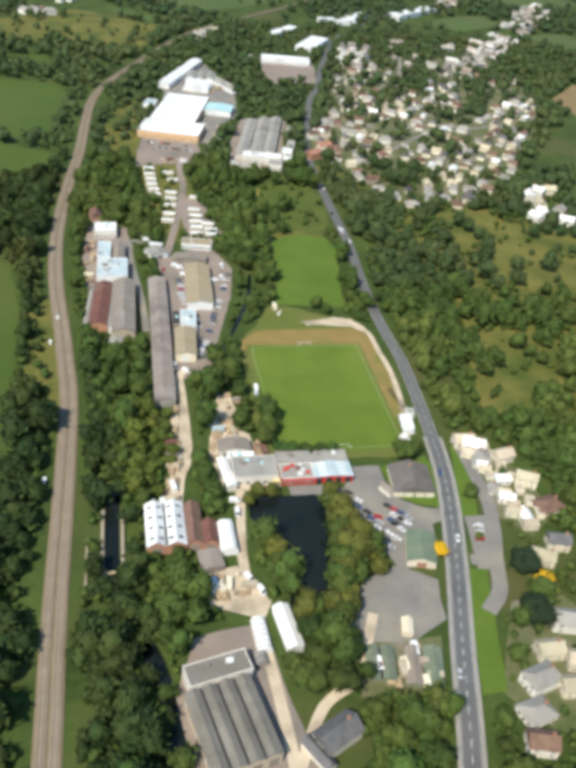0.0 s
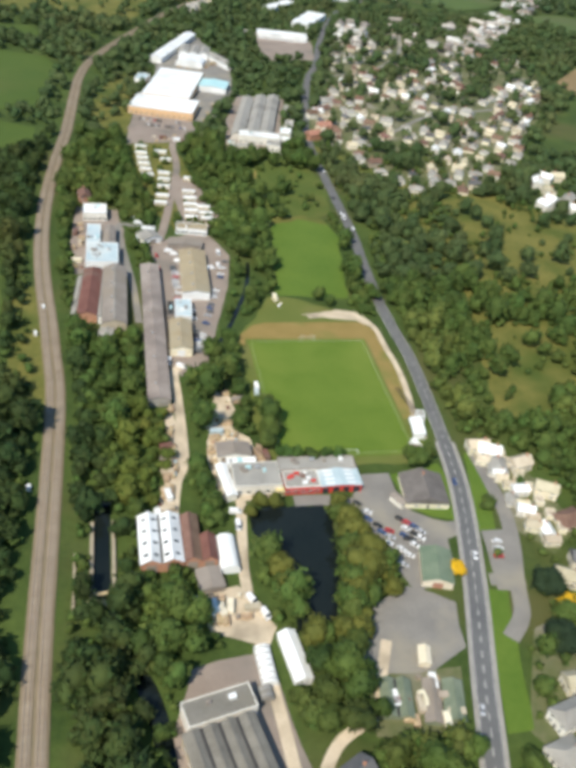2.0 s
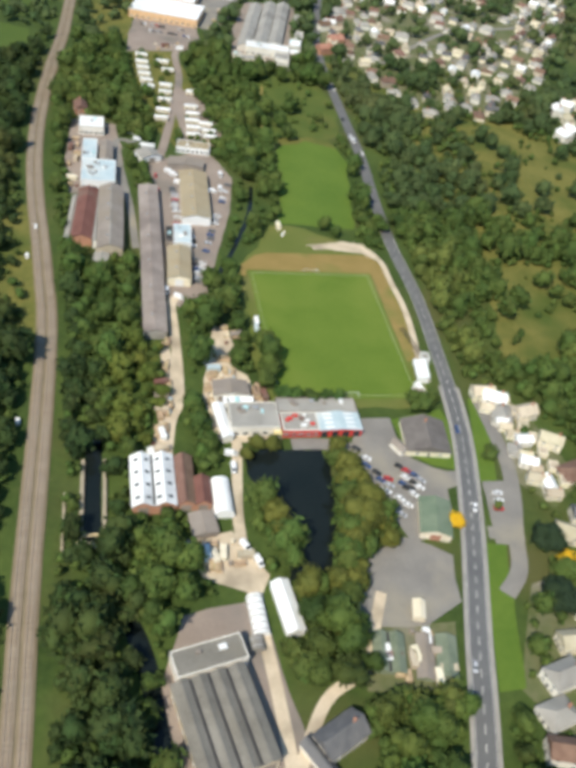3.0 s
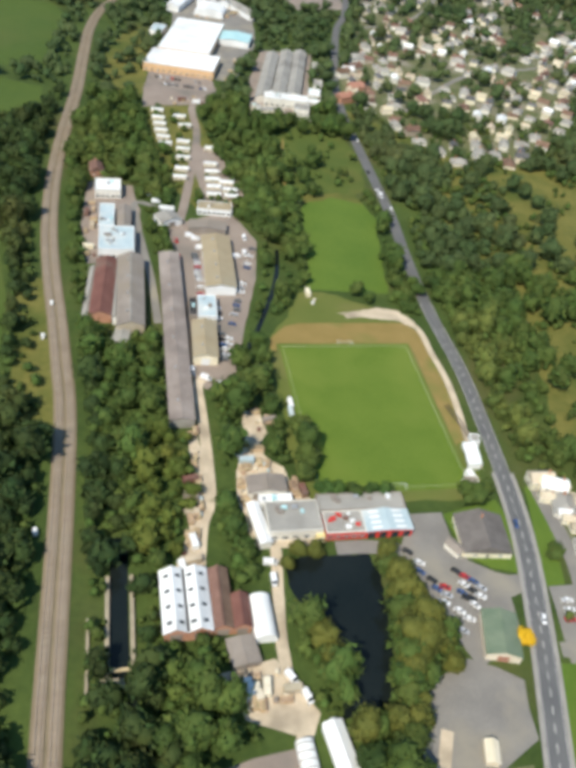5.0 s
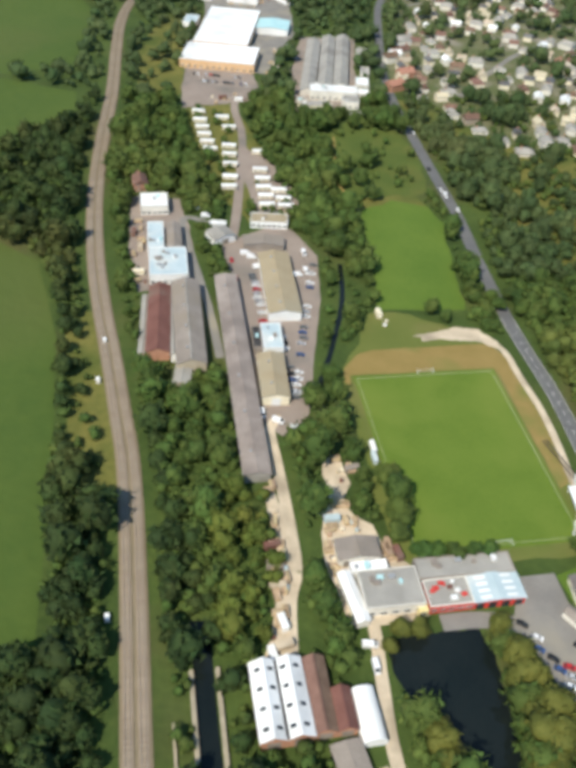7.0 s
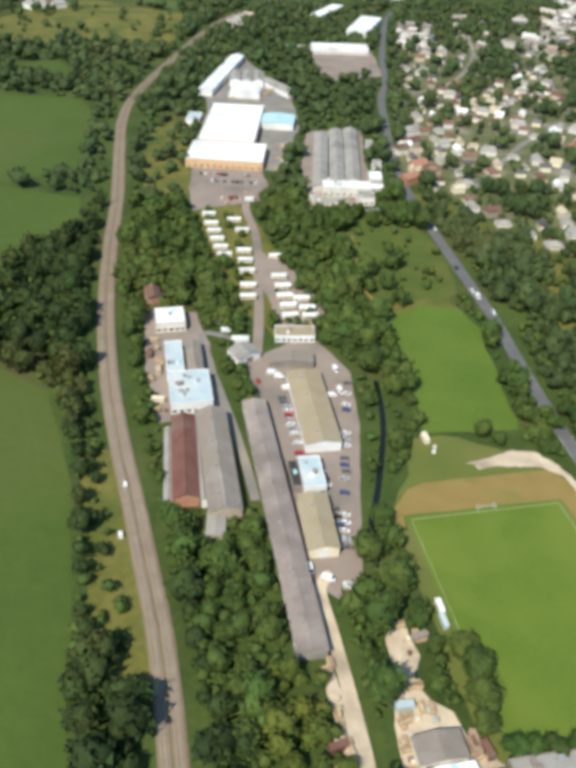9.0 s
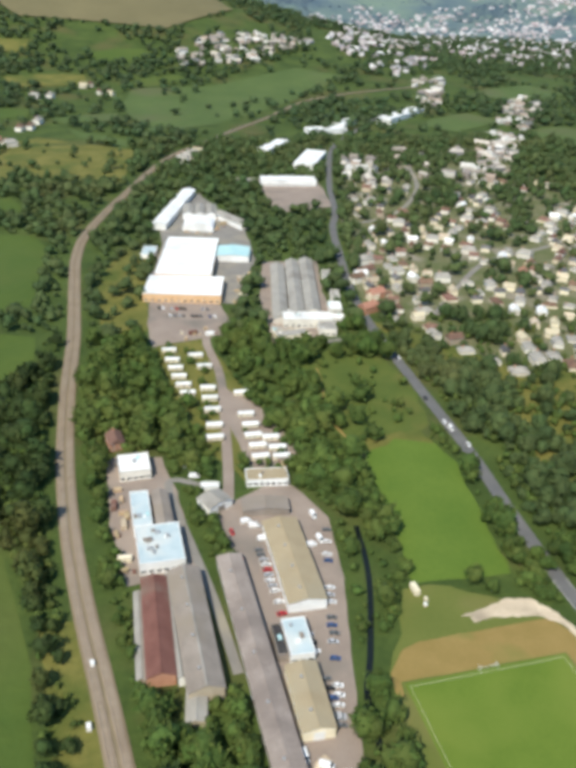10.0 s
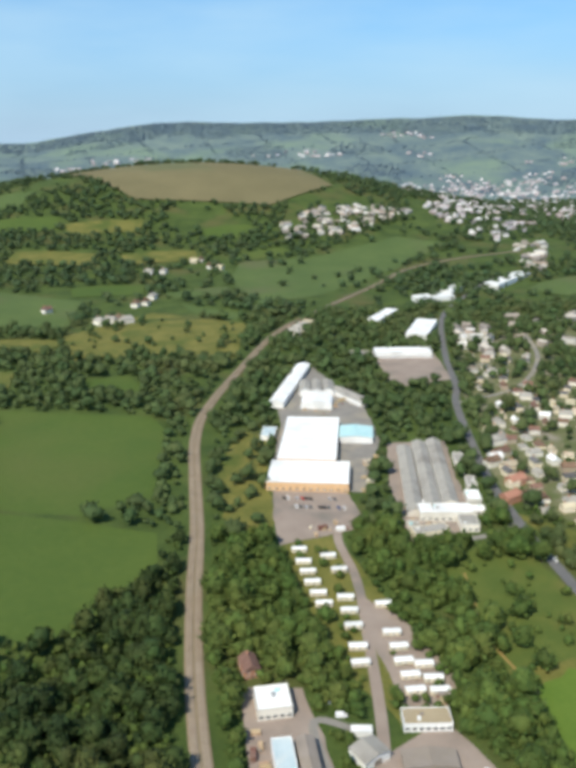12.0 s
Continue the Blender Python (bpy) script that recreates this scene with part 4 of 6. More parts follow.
flat_block("small white store under a tree", -50, 138, 9, 4, 3, M_WHITE, M_WHITE, -10, 0)

# warehouse group
flat_block("huge white-roofed warehouse with orange cladding", -9, 477, 46, 98, 7.4, M_TANWALL, M_WHITE, -14, 0, 0, "warehouse", "warehouse", M_WHITE)
flat_block("white-roofed warehouse front with orange-tan walls", -23, 406.5, 60, 41, 6.8, M_TANWALL, M_WHITE, -14, 0, 12, "warehouse", "warehouse", M_WHITE)
shed("long pale-roofed factory range beside trees", 2, 643, 14, 138, 6, 8, M_WHITE, M_WHITE, -21)
vault("pale curved-roofed factory hall", 17, 580, 30, 26, 8.5, M_WHITE, -14)
shed("pale-roofed factory hall of three gables", 25, 624, 34, 34, 6, 8.4, M_WHITE, M_PALEROOF, -10, 3)
shed("pale-roofed workshop at the edge of a factory", 53, 592, 13, 52, 5, 7, M_WHITE, M_PALEROOF, 22)
shed("turquoise-roofed unit beside a white warehouse", 32, 488, 30, 28, 5.4, 6.8, M_WHITE, M_TURQ, -14)
flat_block("small pale blue shed beside a warehouse", -40, 505, 12, 22, 4, M_WHITE, M_PALEBLUE, -14, 0)

# school and factory across the lane
for i, (x, y, l) in enumerate(((50, 392, 120), (64, 396, 128), (78, 402, 120))):
    shed("pale weathered-roofed range of a school", x, y, 11, l, 4, 6.2, M_RENDER, M_PALEROOF, -13, windows=10, group="ranges of the school", name="school_range", category="school building")
flat_block("white flat-roofed front block of a school", 56, 330, 36, 14, 6.5, M_RENDER, M_WHITE, -10, 5, 8, "school_block", "school building")
flat_block("cream entrance block of a school", 38, 308, 24, 10, 4, M_CREAM, M_PALEROOF, 6, 2, 6, "school_block", "school building")
flat_block("pale annexe of a school", 66, 314, 12, 16, 5, M_RENDER, M_PALEROOF, -10, 1, 3, "school_block", "school building")
for x, y, w, l, h, rz in ((84, 352, 10, 16, 4, -12), (80, 332, 9, 9, 3.4, -12), (46, 346, 9, 11, 3.6, -12), (30, 318, 7, 9, 3, 5), (92, 376, 7, 18, 3.4, -14), (99, 420, 8, 20, 4, -14)):
    flat_block("low white-walled classroom block of a school", x, y, w, l, h, M_RENDER, M_WHITE if w > 8 else M_PALEROOF, rz, 1, 3, "school_block", "school building")
flat_block("long white-fronted factory beside a yard", 151, 742, 66, 22, 7, M_WHITE, M_WHITE, -8, 0, 14, "factory", "factory")
flat_block("pale brick works behind a yard", 100, 742, 22, 20, 6, M_BUFF, M_PALEROOF, -8, 2)
for x, y, w, l, r in ((212, 855, 28, 88, -27), (183, 942, 18, 78, -35), (296, 1056, 62, 26, 10), (470, 1170, 26, 150, -45), (345, 1105, 20, 60, -40)):
    flat_block("white-roofed industrial unit beside trees", x, y, w, l, 7 + float(land(x, y)), M_WHITE, M_WHITE, r, 0, name="industrial_unit")

# mill and nursery
shed("old mill with four weathered grey roof bays", -41, -244, 23.5, 31, 6, 7.1, M_BUFF, M_MILLROOF, 13, 4, doors=4, windows=6)
flat_block("weathered flat-roofed annexe of a mill", -43.5, -222.6, 23, 9, 6.2, M_RENDER, M_MILLROOF, 13, 2, 6)
vault("striped polythene tunnel on a yard", -25.4, -206.5, 5.6, 15, 3.2, M_WHITE, 3, "polytunnel", "polytunnel", 6, M_GREYROOF)
vault("small grey polythene tunnel", -27, -217, 4.6, 5, 2.8, M_PALEROOF, 3, "polytunnel", "polytunnel", 2)
shed("white-roofed narrow shed at a pond end", -15.2, -205, 6, 20, 3.4, 4.8, M_WHITE, M_WHITE, 8)
house_template("slate-roofed white house by a lane", 9, 15, 5, 8.2, M_RENDER, M_SLATE, 0, True, pose(-6.5, -250.5, 0, 0, 0, -62))
taken(-6.5, -250.5, 15, 15, 0)
shed("narrow slate-roofed outbuilding with white walls", -14, -256, 4, 13, 3, 4.6, M_RENDER, M_SLATE, 30)
for x, y, w, l, r in ((16, -224, 10.5, 14, -10), (28, -226.5, 5.6, 16, -14), (35.5, -227, 6.6, 15, -14)):
    shed("old glasshouse of a plant nursery", x, y, w, l, 2, 3.2, M_SHEDGLASS, M_SHEDGLASS if x != 28 else M_GREYROOF, r, 2 if w > 10 else 1, name="glasshouse", category="glasshouse", group="glasshouses")
shed("cream-roofed store of a plant nursery", 31, -209, 4, 7, 2.4, 3.4, M_CREAM, M_CREAM, -14)

# spectators' stand, dugout and goals
stand = thing("spectator_stand", "white covered stand beside a football pitch", "stand", pose(70, -82, 0, 0, 0, -8) @ Matrix.Diagonal((0.7, 0.8, 1.0, 1.0)))
taken(68.5, -86, 9, 16, -8)
part("wall", mesh_of("wall", *join(box(3.6, 3.9, -8, 8, 0, 3.4), box(-3.9, 3.6, -8, -7.8, 0, 3.2), box(-3.9, 3.6, 7.8, 8, 0, 3.2)), M_WHITE), stand)
part("roof", mesh_of("roof", *slab((-4.6, -8.4, 3.1), (4.4, -8.4, 3.7), (4.4, 8.4, 3.7), (-4.6, 8.4, 3.1), 0.2), M_WHITE), stand)
for i in range(4):
    part("terrace_step", mesh_of("terrace_step", *box(-2.6 + i * 1.5, -1.1 + i * 1.5, -7.7, 7.7, 0, 0.3 + 0.3 * i), M_PAVE), stand)
for i in range(5):
    part("post", mesh_of("post", *box(-3.9, -3.75, -7.6 + i * 3.8 - 0.08, -7.6 + i * 3.8 + 0.08, 0, 3.15), M_POST), stand)
flat_block("white clubhouse block beside a stand", 64, -98, 6, 5, 3, M_RENDER, M_GREYROOF, -8, 0, 2, "clubhouse", "clubhouse")


# crush rails between the pitch and the footpath
rails = thing("crush_rail", "pair of dark steel rails on posts beside a football pitch", "rail", pose(72.5, -58, 0, 0, 0, 11))
for k in (-0.9, 0.9):
    for h in (0.55, 1.05):
        part("bar", mesh_of("bar", *box(k - 0.09, k + 0.09, -11, 11, h, h + 0.14), M_DARK), rails)
    for i in range(9):
        part("post", mesh_of("post", *box(k - 0.07, k + 0.07, -11 + i * 2.75 - 0.07, -11 + i * 2.75 + 0.07, 0, 1.05), M_DARK), rails)
flat_block("small white tea hut beside a stand", 75, -72, 4, 5, 2.6, M_WHITE, M_PALEROOF, -10, 0, 1, "tea_hut", "hut")
flat_block("low white store at a pitch corner", 65.5, -93, 3, 4, 2.4, M_WHITE, M_WHITE, 12, 0, 0, "pitch_store", "hut")


def dugout(x, y, rz, label, material):
    d = thing("dugout", label, "dugout", pose(x, y, 0, 0, 0, rz), "dugouts")
    part("back", mesh_of("back", *box(-3, 3, 0.9, 1.0, 0.06, 2.0), material), d)
    part("roof", mesh_of("roof", *slab((-3.1, -0.9, 2.2), (3.1, -0.9, 2.2), (3.1, 1.05, 2.0), (-3.1, 1.05, 2.0), 0.08), material), d)
    for sx in (-3, 2.92):
        part("side", mesh_of("side", *box(sx, sx + 0.08, -0.6, 0.9, 0.06, 2.0), material), d)
    part("bench", mesh_of("bench", *box(-2.8, 2.8, 0.4, 0.8, 0.42, 0.5), M_TIMBER), d)


dugout(-3.6, -44, 90, "white-painted team shelter on a touchline", M_WHITE)
dugout(-4.4, -50, 90, "pale blue team shelter on a touchline", M_PALEBLUE)


def goal(x, y, rz):
    g = thing("goal", "white-framed football goal on turf", "goal", pose(x, y, 0.09, 0, 0, rz), "football goals")
    for sx in (-3.66, 3.66):
        part("post", mesh_of("post", *box(sx - 0.06, sx + 0.06, -0.06, 0.06, 0, 2.44), M_FRAME), g)
        part("stay", mesh_of("stay", *join(box(sx - 0.04, sx + 0.04, 0.06, 1.6, 2.36, 2.44), box(sx - 0.04, sx + 0.04, 1.52, 1.6, 0, 2.36)), M_FRAME), g)
    part("crossbar", mesh_of("crossbar", *box(-3.6, 3.6, -0.06, 0.06, 2.38, 2.5), M_FRAME), g)


goal(32, 0.4, 0)
goal(32, -97.5, 180)
# lock on the canal
lock = tagged(thing("canal_lock", "disused stone canal lock with tan coping", "canal lock", Matrix()), kind="structure")
for x0, x1 in ((-84.6, -83.1), (-76.4, -74.9)):
    part("lock_wall", mesh_of("lock_wall", *box(x0, x1, -172, -134, 0, 1.1), M_STONE), lock)
    part("coping", mesh_of("coping", *box(x0 + 0.1, x1 - 0.1, -172.2, -133.8, 1.1, 1.35), M_STONE), lock)
for y in (-171, -124):
    part("footbridge" if y > -130 else "lock_gate", mesh_of("lock_gate", *box(-84.5, -75, y, y + 1.2, 1.4, 1.7), M_STONE if y > -130 else M_TIMBER), lock)
part("wing_wall", mesh_of("wing_wall", *box(-90.5, -89.6, -178, -150, 0, 0.9), M_STONE), lock)
part("apron", mesh_of("apron", *box(-86, -74, -177, -172.6, 0.06, 0.5), M_STONE), lock)

# ---- houses ----
rng = random.Random(5)
KINDS = [("white-rendered house with a brown tiled roof", 7.5, 10, 5, 7.8, M_RENDER, M_BROWNROOF, 0), ("cream-rendered house with a slate roof", 7, 9.5, 5, 7.6, M_CREAM, M_SLATE, 0),
         ("white bungalow with a hipped pale roof", 9, 12, 2.8, 5.2, M_RENDER, M_PALEROOF, 0.9), ("buff stone house with a brown roof", 7, 11, 5, 7.8, M_BUFF, M_BROWNROOF, 0),
         ("white semi-detached house with a grey tiled roof", 8.5, 13, 5, 8, M_RENDER, M_PALEROOF, 0.5), ("cream bungalow with a brown hipped roof", 9.5, 13, 2.8, 5.4, M_CREAM, M_BROWNROOF, 0.8),
         ("cream cottage with a pale stone-tiled roof", 7, 10, 4.6, 7.2, M_CREAM, M_STONETILE, 0), ("white house with a pale cement-tiled roof", 7.5, 10.5, 5, 7.6, M_RENDER, M_WHITE, 0), ("brick house with an orange tiled roof", 8, 12, 5, 7.8, M_BRICK, M_ORANGE, 0)]
FIRST = {}


def put_house(kind, x, y, rz, group, s=1.0):
    m = pose(x, y, float(land(x, y)), 0, 0, rz) @ Matrix.Diagonal((s, s, s, 1))
    RECTS.append((x, y, 5 * s, 6.5 * s, math.cos(radians(rz)), math.sin(radians(rz))))
    if (kind, group) in FIRST:
        return copy_thing(FIRST[kind, group], m)
    label, w, l, e, r, wm, rm, hip = KINDS[kind]
    FIRST[kind, group] = house_template(label, w, l, e, r, wm, rm, hip, group != "village houses", m, "house", group)
    FIRST[kind, group].scale = (s, s, s)
    ob = FIRST[kind, group]
    ob.matrix_basis = pose(x, y, float(land(x, y)), 0, 0, rz)
    return ob


# terrace beyond the main road
for i in range(15):
    t = i / 14
    put_house((6, 7, 6, 2, 7, 6, 6, 7, 2, 6, 7, 6, 6, 7, 6)[i], 94.5 + 9 * t + rng.uniform(-2, 2) + 3 * (i % 2), -99 - 60 * t + rng.uniform(-0.6, 0.6), -100 + rng.uniform(-12, 12) + 90 * (i % 5 == 3), "houses along a side road", rng.uniform(0.52, 0.72))
    if i % 2:
        flat_block("low cream garage beside a terrace", 104.5 + 9 * t, -97 - 60 * t, rng.uniform(3, 4.5), rng.uniform(4, 6), 2.4, M_CREAM, M_STONETILE, rng.uniform(-30, 0), 0, name="garage", category="garage")
for x, y, k in ((111, -112, 6), (116, -130, 6), (119, -148, 5), (101, -180, 6), (112, -172, 1), (82, -226, 6), (73, -238, 4), (92, -232, 6), (66, -250, 2), (84, -242, 6), (96, -214, 4), (62, -262, 0)):
    put_house(k, x, y, rng.uniform(-120, -70), "houses along a side road")
CLUSTERS = [[(112, 360), (150, 480), (175, 560), (215, 700), (255, 860), (300, 860), (250, 700), (215, 600), (190, 510), (150, 380)],
            [(215, 620), (250, 730), (300, 720), (250, 600), (205, 505), (190, 520)],
            [(118, 395), (112, 360), (137, 290), (170, 225), (219, 227), (290, 290), (373, 447), (340, 500), (324, 520), (284, 593), (204, 502), (160, 480)],
            [(262, 525), (324, 516), (441, 787), (392, 821), (330, 660)], [(340, 500), (373, 447), (440, 560), (480, 700), (450, 720), (400, 600)],
            [(413, 762), (455, 758), (620, 1010), (800, 1325), (760, 1325), (560, 1010)]]
VILLAGE = [(118, 395), (112, 360), (122, 330), (146, 291), (165, 245), (205, 218), (240, 240), (300, 330), (391, 454), (470, 620), (520, 900), (440, 930), (340, 900), (262, 890), (200, 700), (160, 560)]
spots = []
for _ in range(14000):
    x, y = rng.uniform(105, 800), rng.uniform(210, 1325) if rng.random() < 0.6 else rng.uniform(210, 600)
    p = np.array([[x, y]])
    if not (rng.random() < 0.04 and inside(p, VILLAGE)[0]) and not any(inside(p, q)[0] for q in CLUSTERS) or any((x - a) ** 2 + (y - b) ** 2 < 14.8 ** 2 for a, b in spots):
        continue
    if near_line(p, ROAD, 11)[0] or any(near_line(p, ln, 8)[0] for ln, _ in LINES[-3:]):
        continue
    if math.sin(x / 27 + 2 + math.sin(y / 60)) * math.sin(y / 36 + math.sin(x / 45)) > 0.30:
        continue
    spots.append((x, y))
    if len(spots) >= 350:
        break
spots.sort(key=lambda q: q[1])
far_spots, spots = spots[200:], spots[:200]
for x, y in spots:
    k = rng.choices(range(9), (3, 3, 4, 2.2, 6, 2, 5, 3, 0.15))[0]
    put_house(k, x, y, -28 + 30 * math.sin(x / 80) + rng.choice((0, 90)) + rng.uniform(-8, 8), "village houses", rng.uniform(0.72, 1.0))
for x, y in ((289, 247), (302, 258), (315, 262), (291, 228), (283, 206), (296, 188), (272, 196), (300, 210), (306, 176)):
    put_house(rng.choice((7, 7, 6, 4)), x, y, rng.uniform(0, 180), "village houses", 1.15)
for x, y in ((105, 345), (121, 372), (127, 398), (133, 425), (118, 408), (140, 452), (146, 478)):
    put_house(rng.choice((8, 3, 0, 6, 4)), x + 4, y, -72 + rng.uniform(-6, 6), "village houses", 1.1)
for x, y in ((-150, 1100), (-165, 1090), (-140, 1142), (-212, 985), (-198, 992), (-175, 990), (-186, 1000), (-294, 1070), (-46, 1448), (-14, 1378), (-30, 1390), (-146, 1345), (-120, 1352), (-60, 1440), (42, 868), (52, 884), (60, 900), (70, 915)):
    put_house(rng.choice((0, 6, 4)), x, y, rng.uniform(0, 180), "village houses", 1.35)


def scatter_town(polys, gap, seed, smax=1.0, given=None):
    """Many small gabled blocks as one far town."""
    r = np.random.default_rng(seed)
    vs, ts, n = [], [], 0
    base = np.array([(-1, -1, 0), (1, -1, 0), (1, 1, 0), (-1, 1, 0), (-1, -1, 1), (1, -1, 1), (1, 1, 1), (-1, 1, 1)], float)
    wall = np.array([(0, 1, 5), (0, 5, 4), (1, 2, 6), (1, 6, 5), (2, 3, 7), (2, 7, 6), (3, 0, 4), (3, 4, 7)])
    roof = np.array([(0, 1, 4), (1, 2, 5), (1, 5, 4), (2, 3, 5), (3, 0, 4), (3, 4, 5)])
    for poly in polys:
        xs, ys = [p[0] for p in poly], [p[1] for p in poly]
        m = int((max(xs) - min(xs)) * (max(ys) - min(ys)) / gap ** 2)
        p = np.stack([r.uniform(min(xs), max(xs), m), r.uniform(min(ys), max(ys), m)], 1)
        p = p[inside(p, poly)] if given is None else np.array(given)
        if given is None:
            drift = np.sin(p[:, 0] / 130 + 2 * np.sin(p[:, 1] / 210)) * np.sin(p[:, 1] / 105 + 1.5 * np.sin(p[:, 0] / 170))
            p = p[r.random(len(p)) < np.clip(0.62 + 0.9 * drift, 0.10, 1.0)]
        z = land(p[:, 0], p[:, 1])
        for (x, y), h in zip(p, z):
            a, w, l, e = r.uniform(0, 3.14), r.uniform(4, 7) * smax, r.uniform(6, 14) * smax, r.uniform(4, 8)
            c, s = math.cos(a), math.sin(a)
            q = base * (w, l, e)
            rf = np.array([(-w * 1.05, -l, e), (w * 1.05, -l, e), (w * 1.05, l, e), (-w * 1.05, l, e), (0, -l, e + w * 0.6), (0, l, e + w * 0.6)])
            for b, t in ((q, wall), (rf, roof)):
                vs.append(np.stack([x + b[:, 0] * c - b[:, 1] * s, y + b[:, 0] * s + b[:, 1] * c, h + b[:, 2]], 1))
                ts.append(t + n)
                n += len(b)
    return np.concatenate(vs), np.concatenate(ts)


v, t = scatter_town([VILLAGE], 200, 9, 0.72, far_spots)
RECTS += [(x, y, 5, 6, 1.0, 0.0) for x, y in far_spots]
tagged(new("village_houses", big_mesh("village_houses", v, t, M_TOWN)), "far houses of a village with pale walls", "houses", kind="stuff")
TOWN = [(700, 2150), (950, 2000), (1300, 1950), (1700, 2150), (2350, 2700), (2500, 3000), (1900, 3250), (1100, 3300), (800, 3150), (640, 2600)]
NEAR_TOWN = [(560, 1560), (640, 1524), (850, 1840), (1150, 1810), (1600, 2000), (1300, 1950), (950, 2000), (700, 2150), (560, 1900)]
v, t = scatter_town([TOWN, NEAR_TOWN], 32, 3, 0.8)
tagged(new("town", big_mesh("town", v, t, M_FARTOWN)), "distant town with haze greyed into its walls and roofs", "town", kind="stuff")
v, t = scatter_town([[(130, 1600), (180, 1790), (360, 1860), (500, 1830), (310, 1640)], [(440, 800), (500, 930), (800, 1290), (720, 1140)], [(520, 1240), (640, 1520), (700, 1500), (560, 1230)]], 24, 4)
tagged(new("estate", big_mesh("estate", v, t, M_TOWN)), "distant hillside housing estate with pale walls", "housing estate", kind="stuff")
v, t = scatter_town([[(-420, 3000), (-50, 3000), (150, 3350), (-300, 3400)], [(200, 2750), (620, 2800), (760, 3100), (400, 3050)], [(1000, 3900), (1250, 3850), (1300, 3980), (1020, 4020)], [(300, 3700), (620, 3650), (660, 3780), (320, 3820)], [(-400, 3700), (-150, 3720), (-150, 3800), (-420, 3790)], [(-560, 3560), (250, 3600), (260, 3680), (-580, 3640)], [(600, 3640), (1300, 3560), (1320, 3640), (620, 3720)], [(1500, 3400), (2200, 3000), (2300, 3080), (1560, 3500)]], 36, 6, 0.9)
tagged(new("far_suburb", big_mesh("far_suburb", v, t, M_FARTOWN)), "suburbs on the lower slopes of far hills, colours greyed by painted haze", "suburb", kind="stuff")

# ---- caravans, vehicles, stores ----


def caravan(m, label, skin):
    c = thing("static_caravan", label, "caravan", m, "caravans in a park")
    part("body", soft_box("body", -1.9, 1.9, -4.6, 4.6, 0.45, 2.75, skin, 0.08), c)
    part("roof", mesh_of("roof", *join(slab((-2.0, -4.7, 2.76), (0, -4.7, 3.2), (0, 4.7, 3.2), (-2.0, 4.7, 2.76), 0.06), slab((0, -4.7, 3.2), (2.0, -4.7, 2.76), (2.0, 4.7, 2.76), (0, 4.7, 3.2), 0.06)), M_WHITE), c)
    part("skirt", mesh_of("skirt", *box(-1.8, 1.8, -4.4, 4.4, 0.05, 0.45), M_DARK), c)
    for y in (-3.6, -0.6, 2.6):
        add_window(c, -1.92, y, 1.3, -90, 1.4, 0.9)
        add_window(c, 1.92, y, 1.3, 90, 1.4, 0.9)
    return c


cv = caravan(pose(-49, 300, 0.0, 0, 0, 84), "cream static caravan with a white roof", M_CREAM)
taken(-49, 300, 11, 5, 0)
ROWS = [(-49, 285), (-48.5, 273), (-48, 261), (-47, 249), (-46, 238), (-33, 289), (-30, 272), (-33, 242), (-34, 229), (-35, 215), (-37, 197), (-39, 184),
        (-17, 206), (-17, 193.5), (-18, 182), (-18, 171), (-19, 160), (-8, 167), (-9, 178), (-8, 158), (-14, 232)]
for x, y in ROWS:
    copy_thing(cv, pose(x, y, 0.0, 0, 0, 84 + rng.uniform(-4, 4)))
    taken(x, y, 11, 5, 0)
field([(-58, 312), (-22, 318), (-10, 236), (-2, 150), (-30, 140), (-46, 176), (-56, 240)], M_SCRUB, 0.03, "worn grass plots of a caravan park", "grass", "plot", 1.0, keep=False)


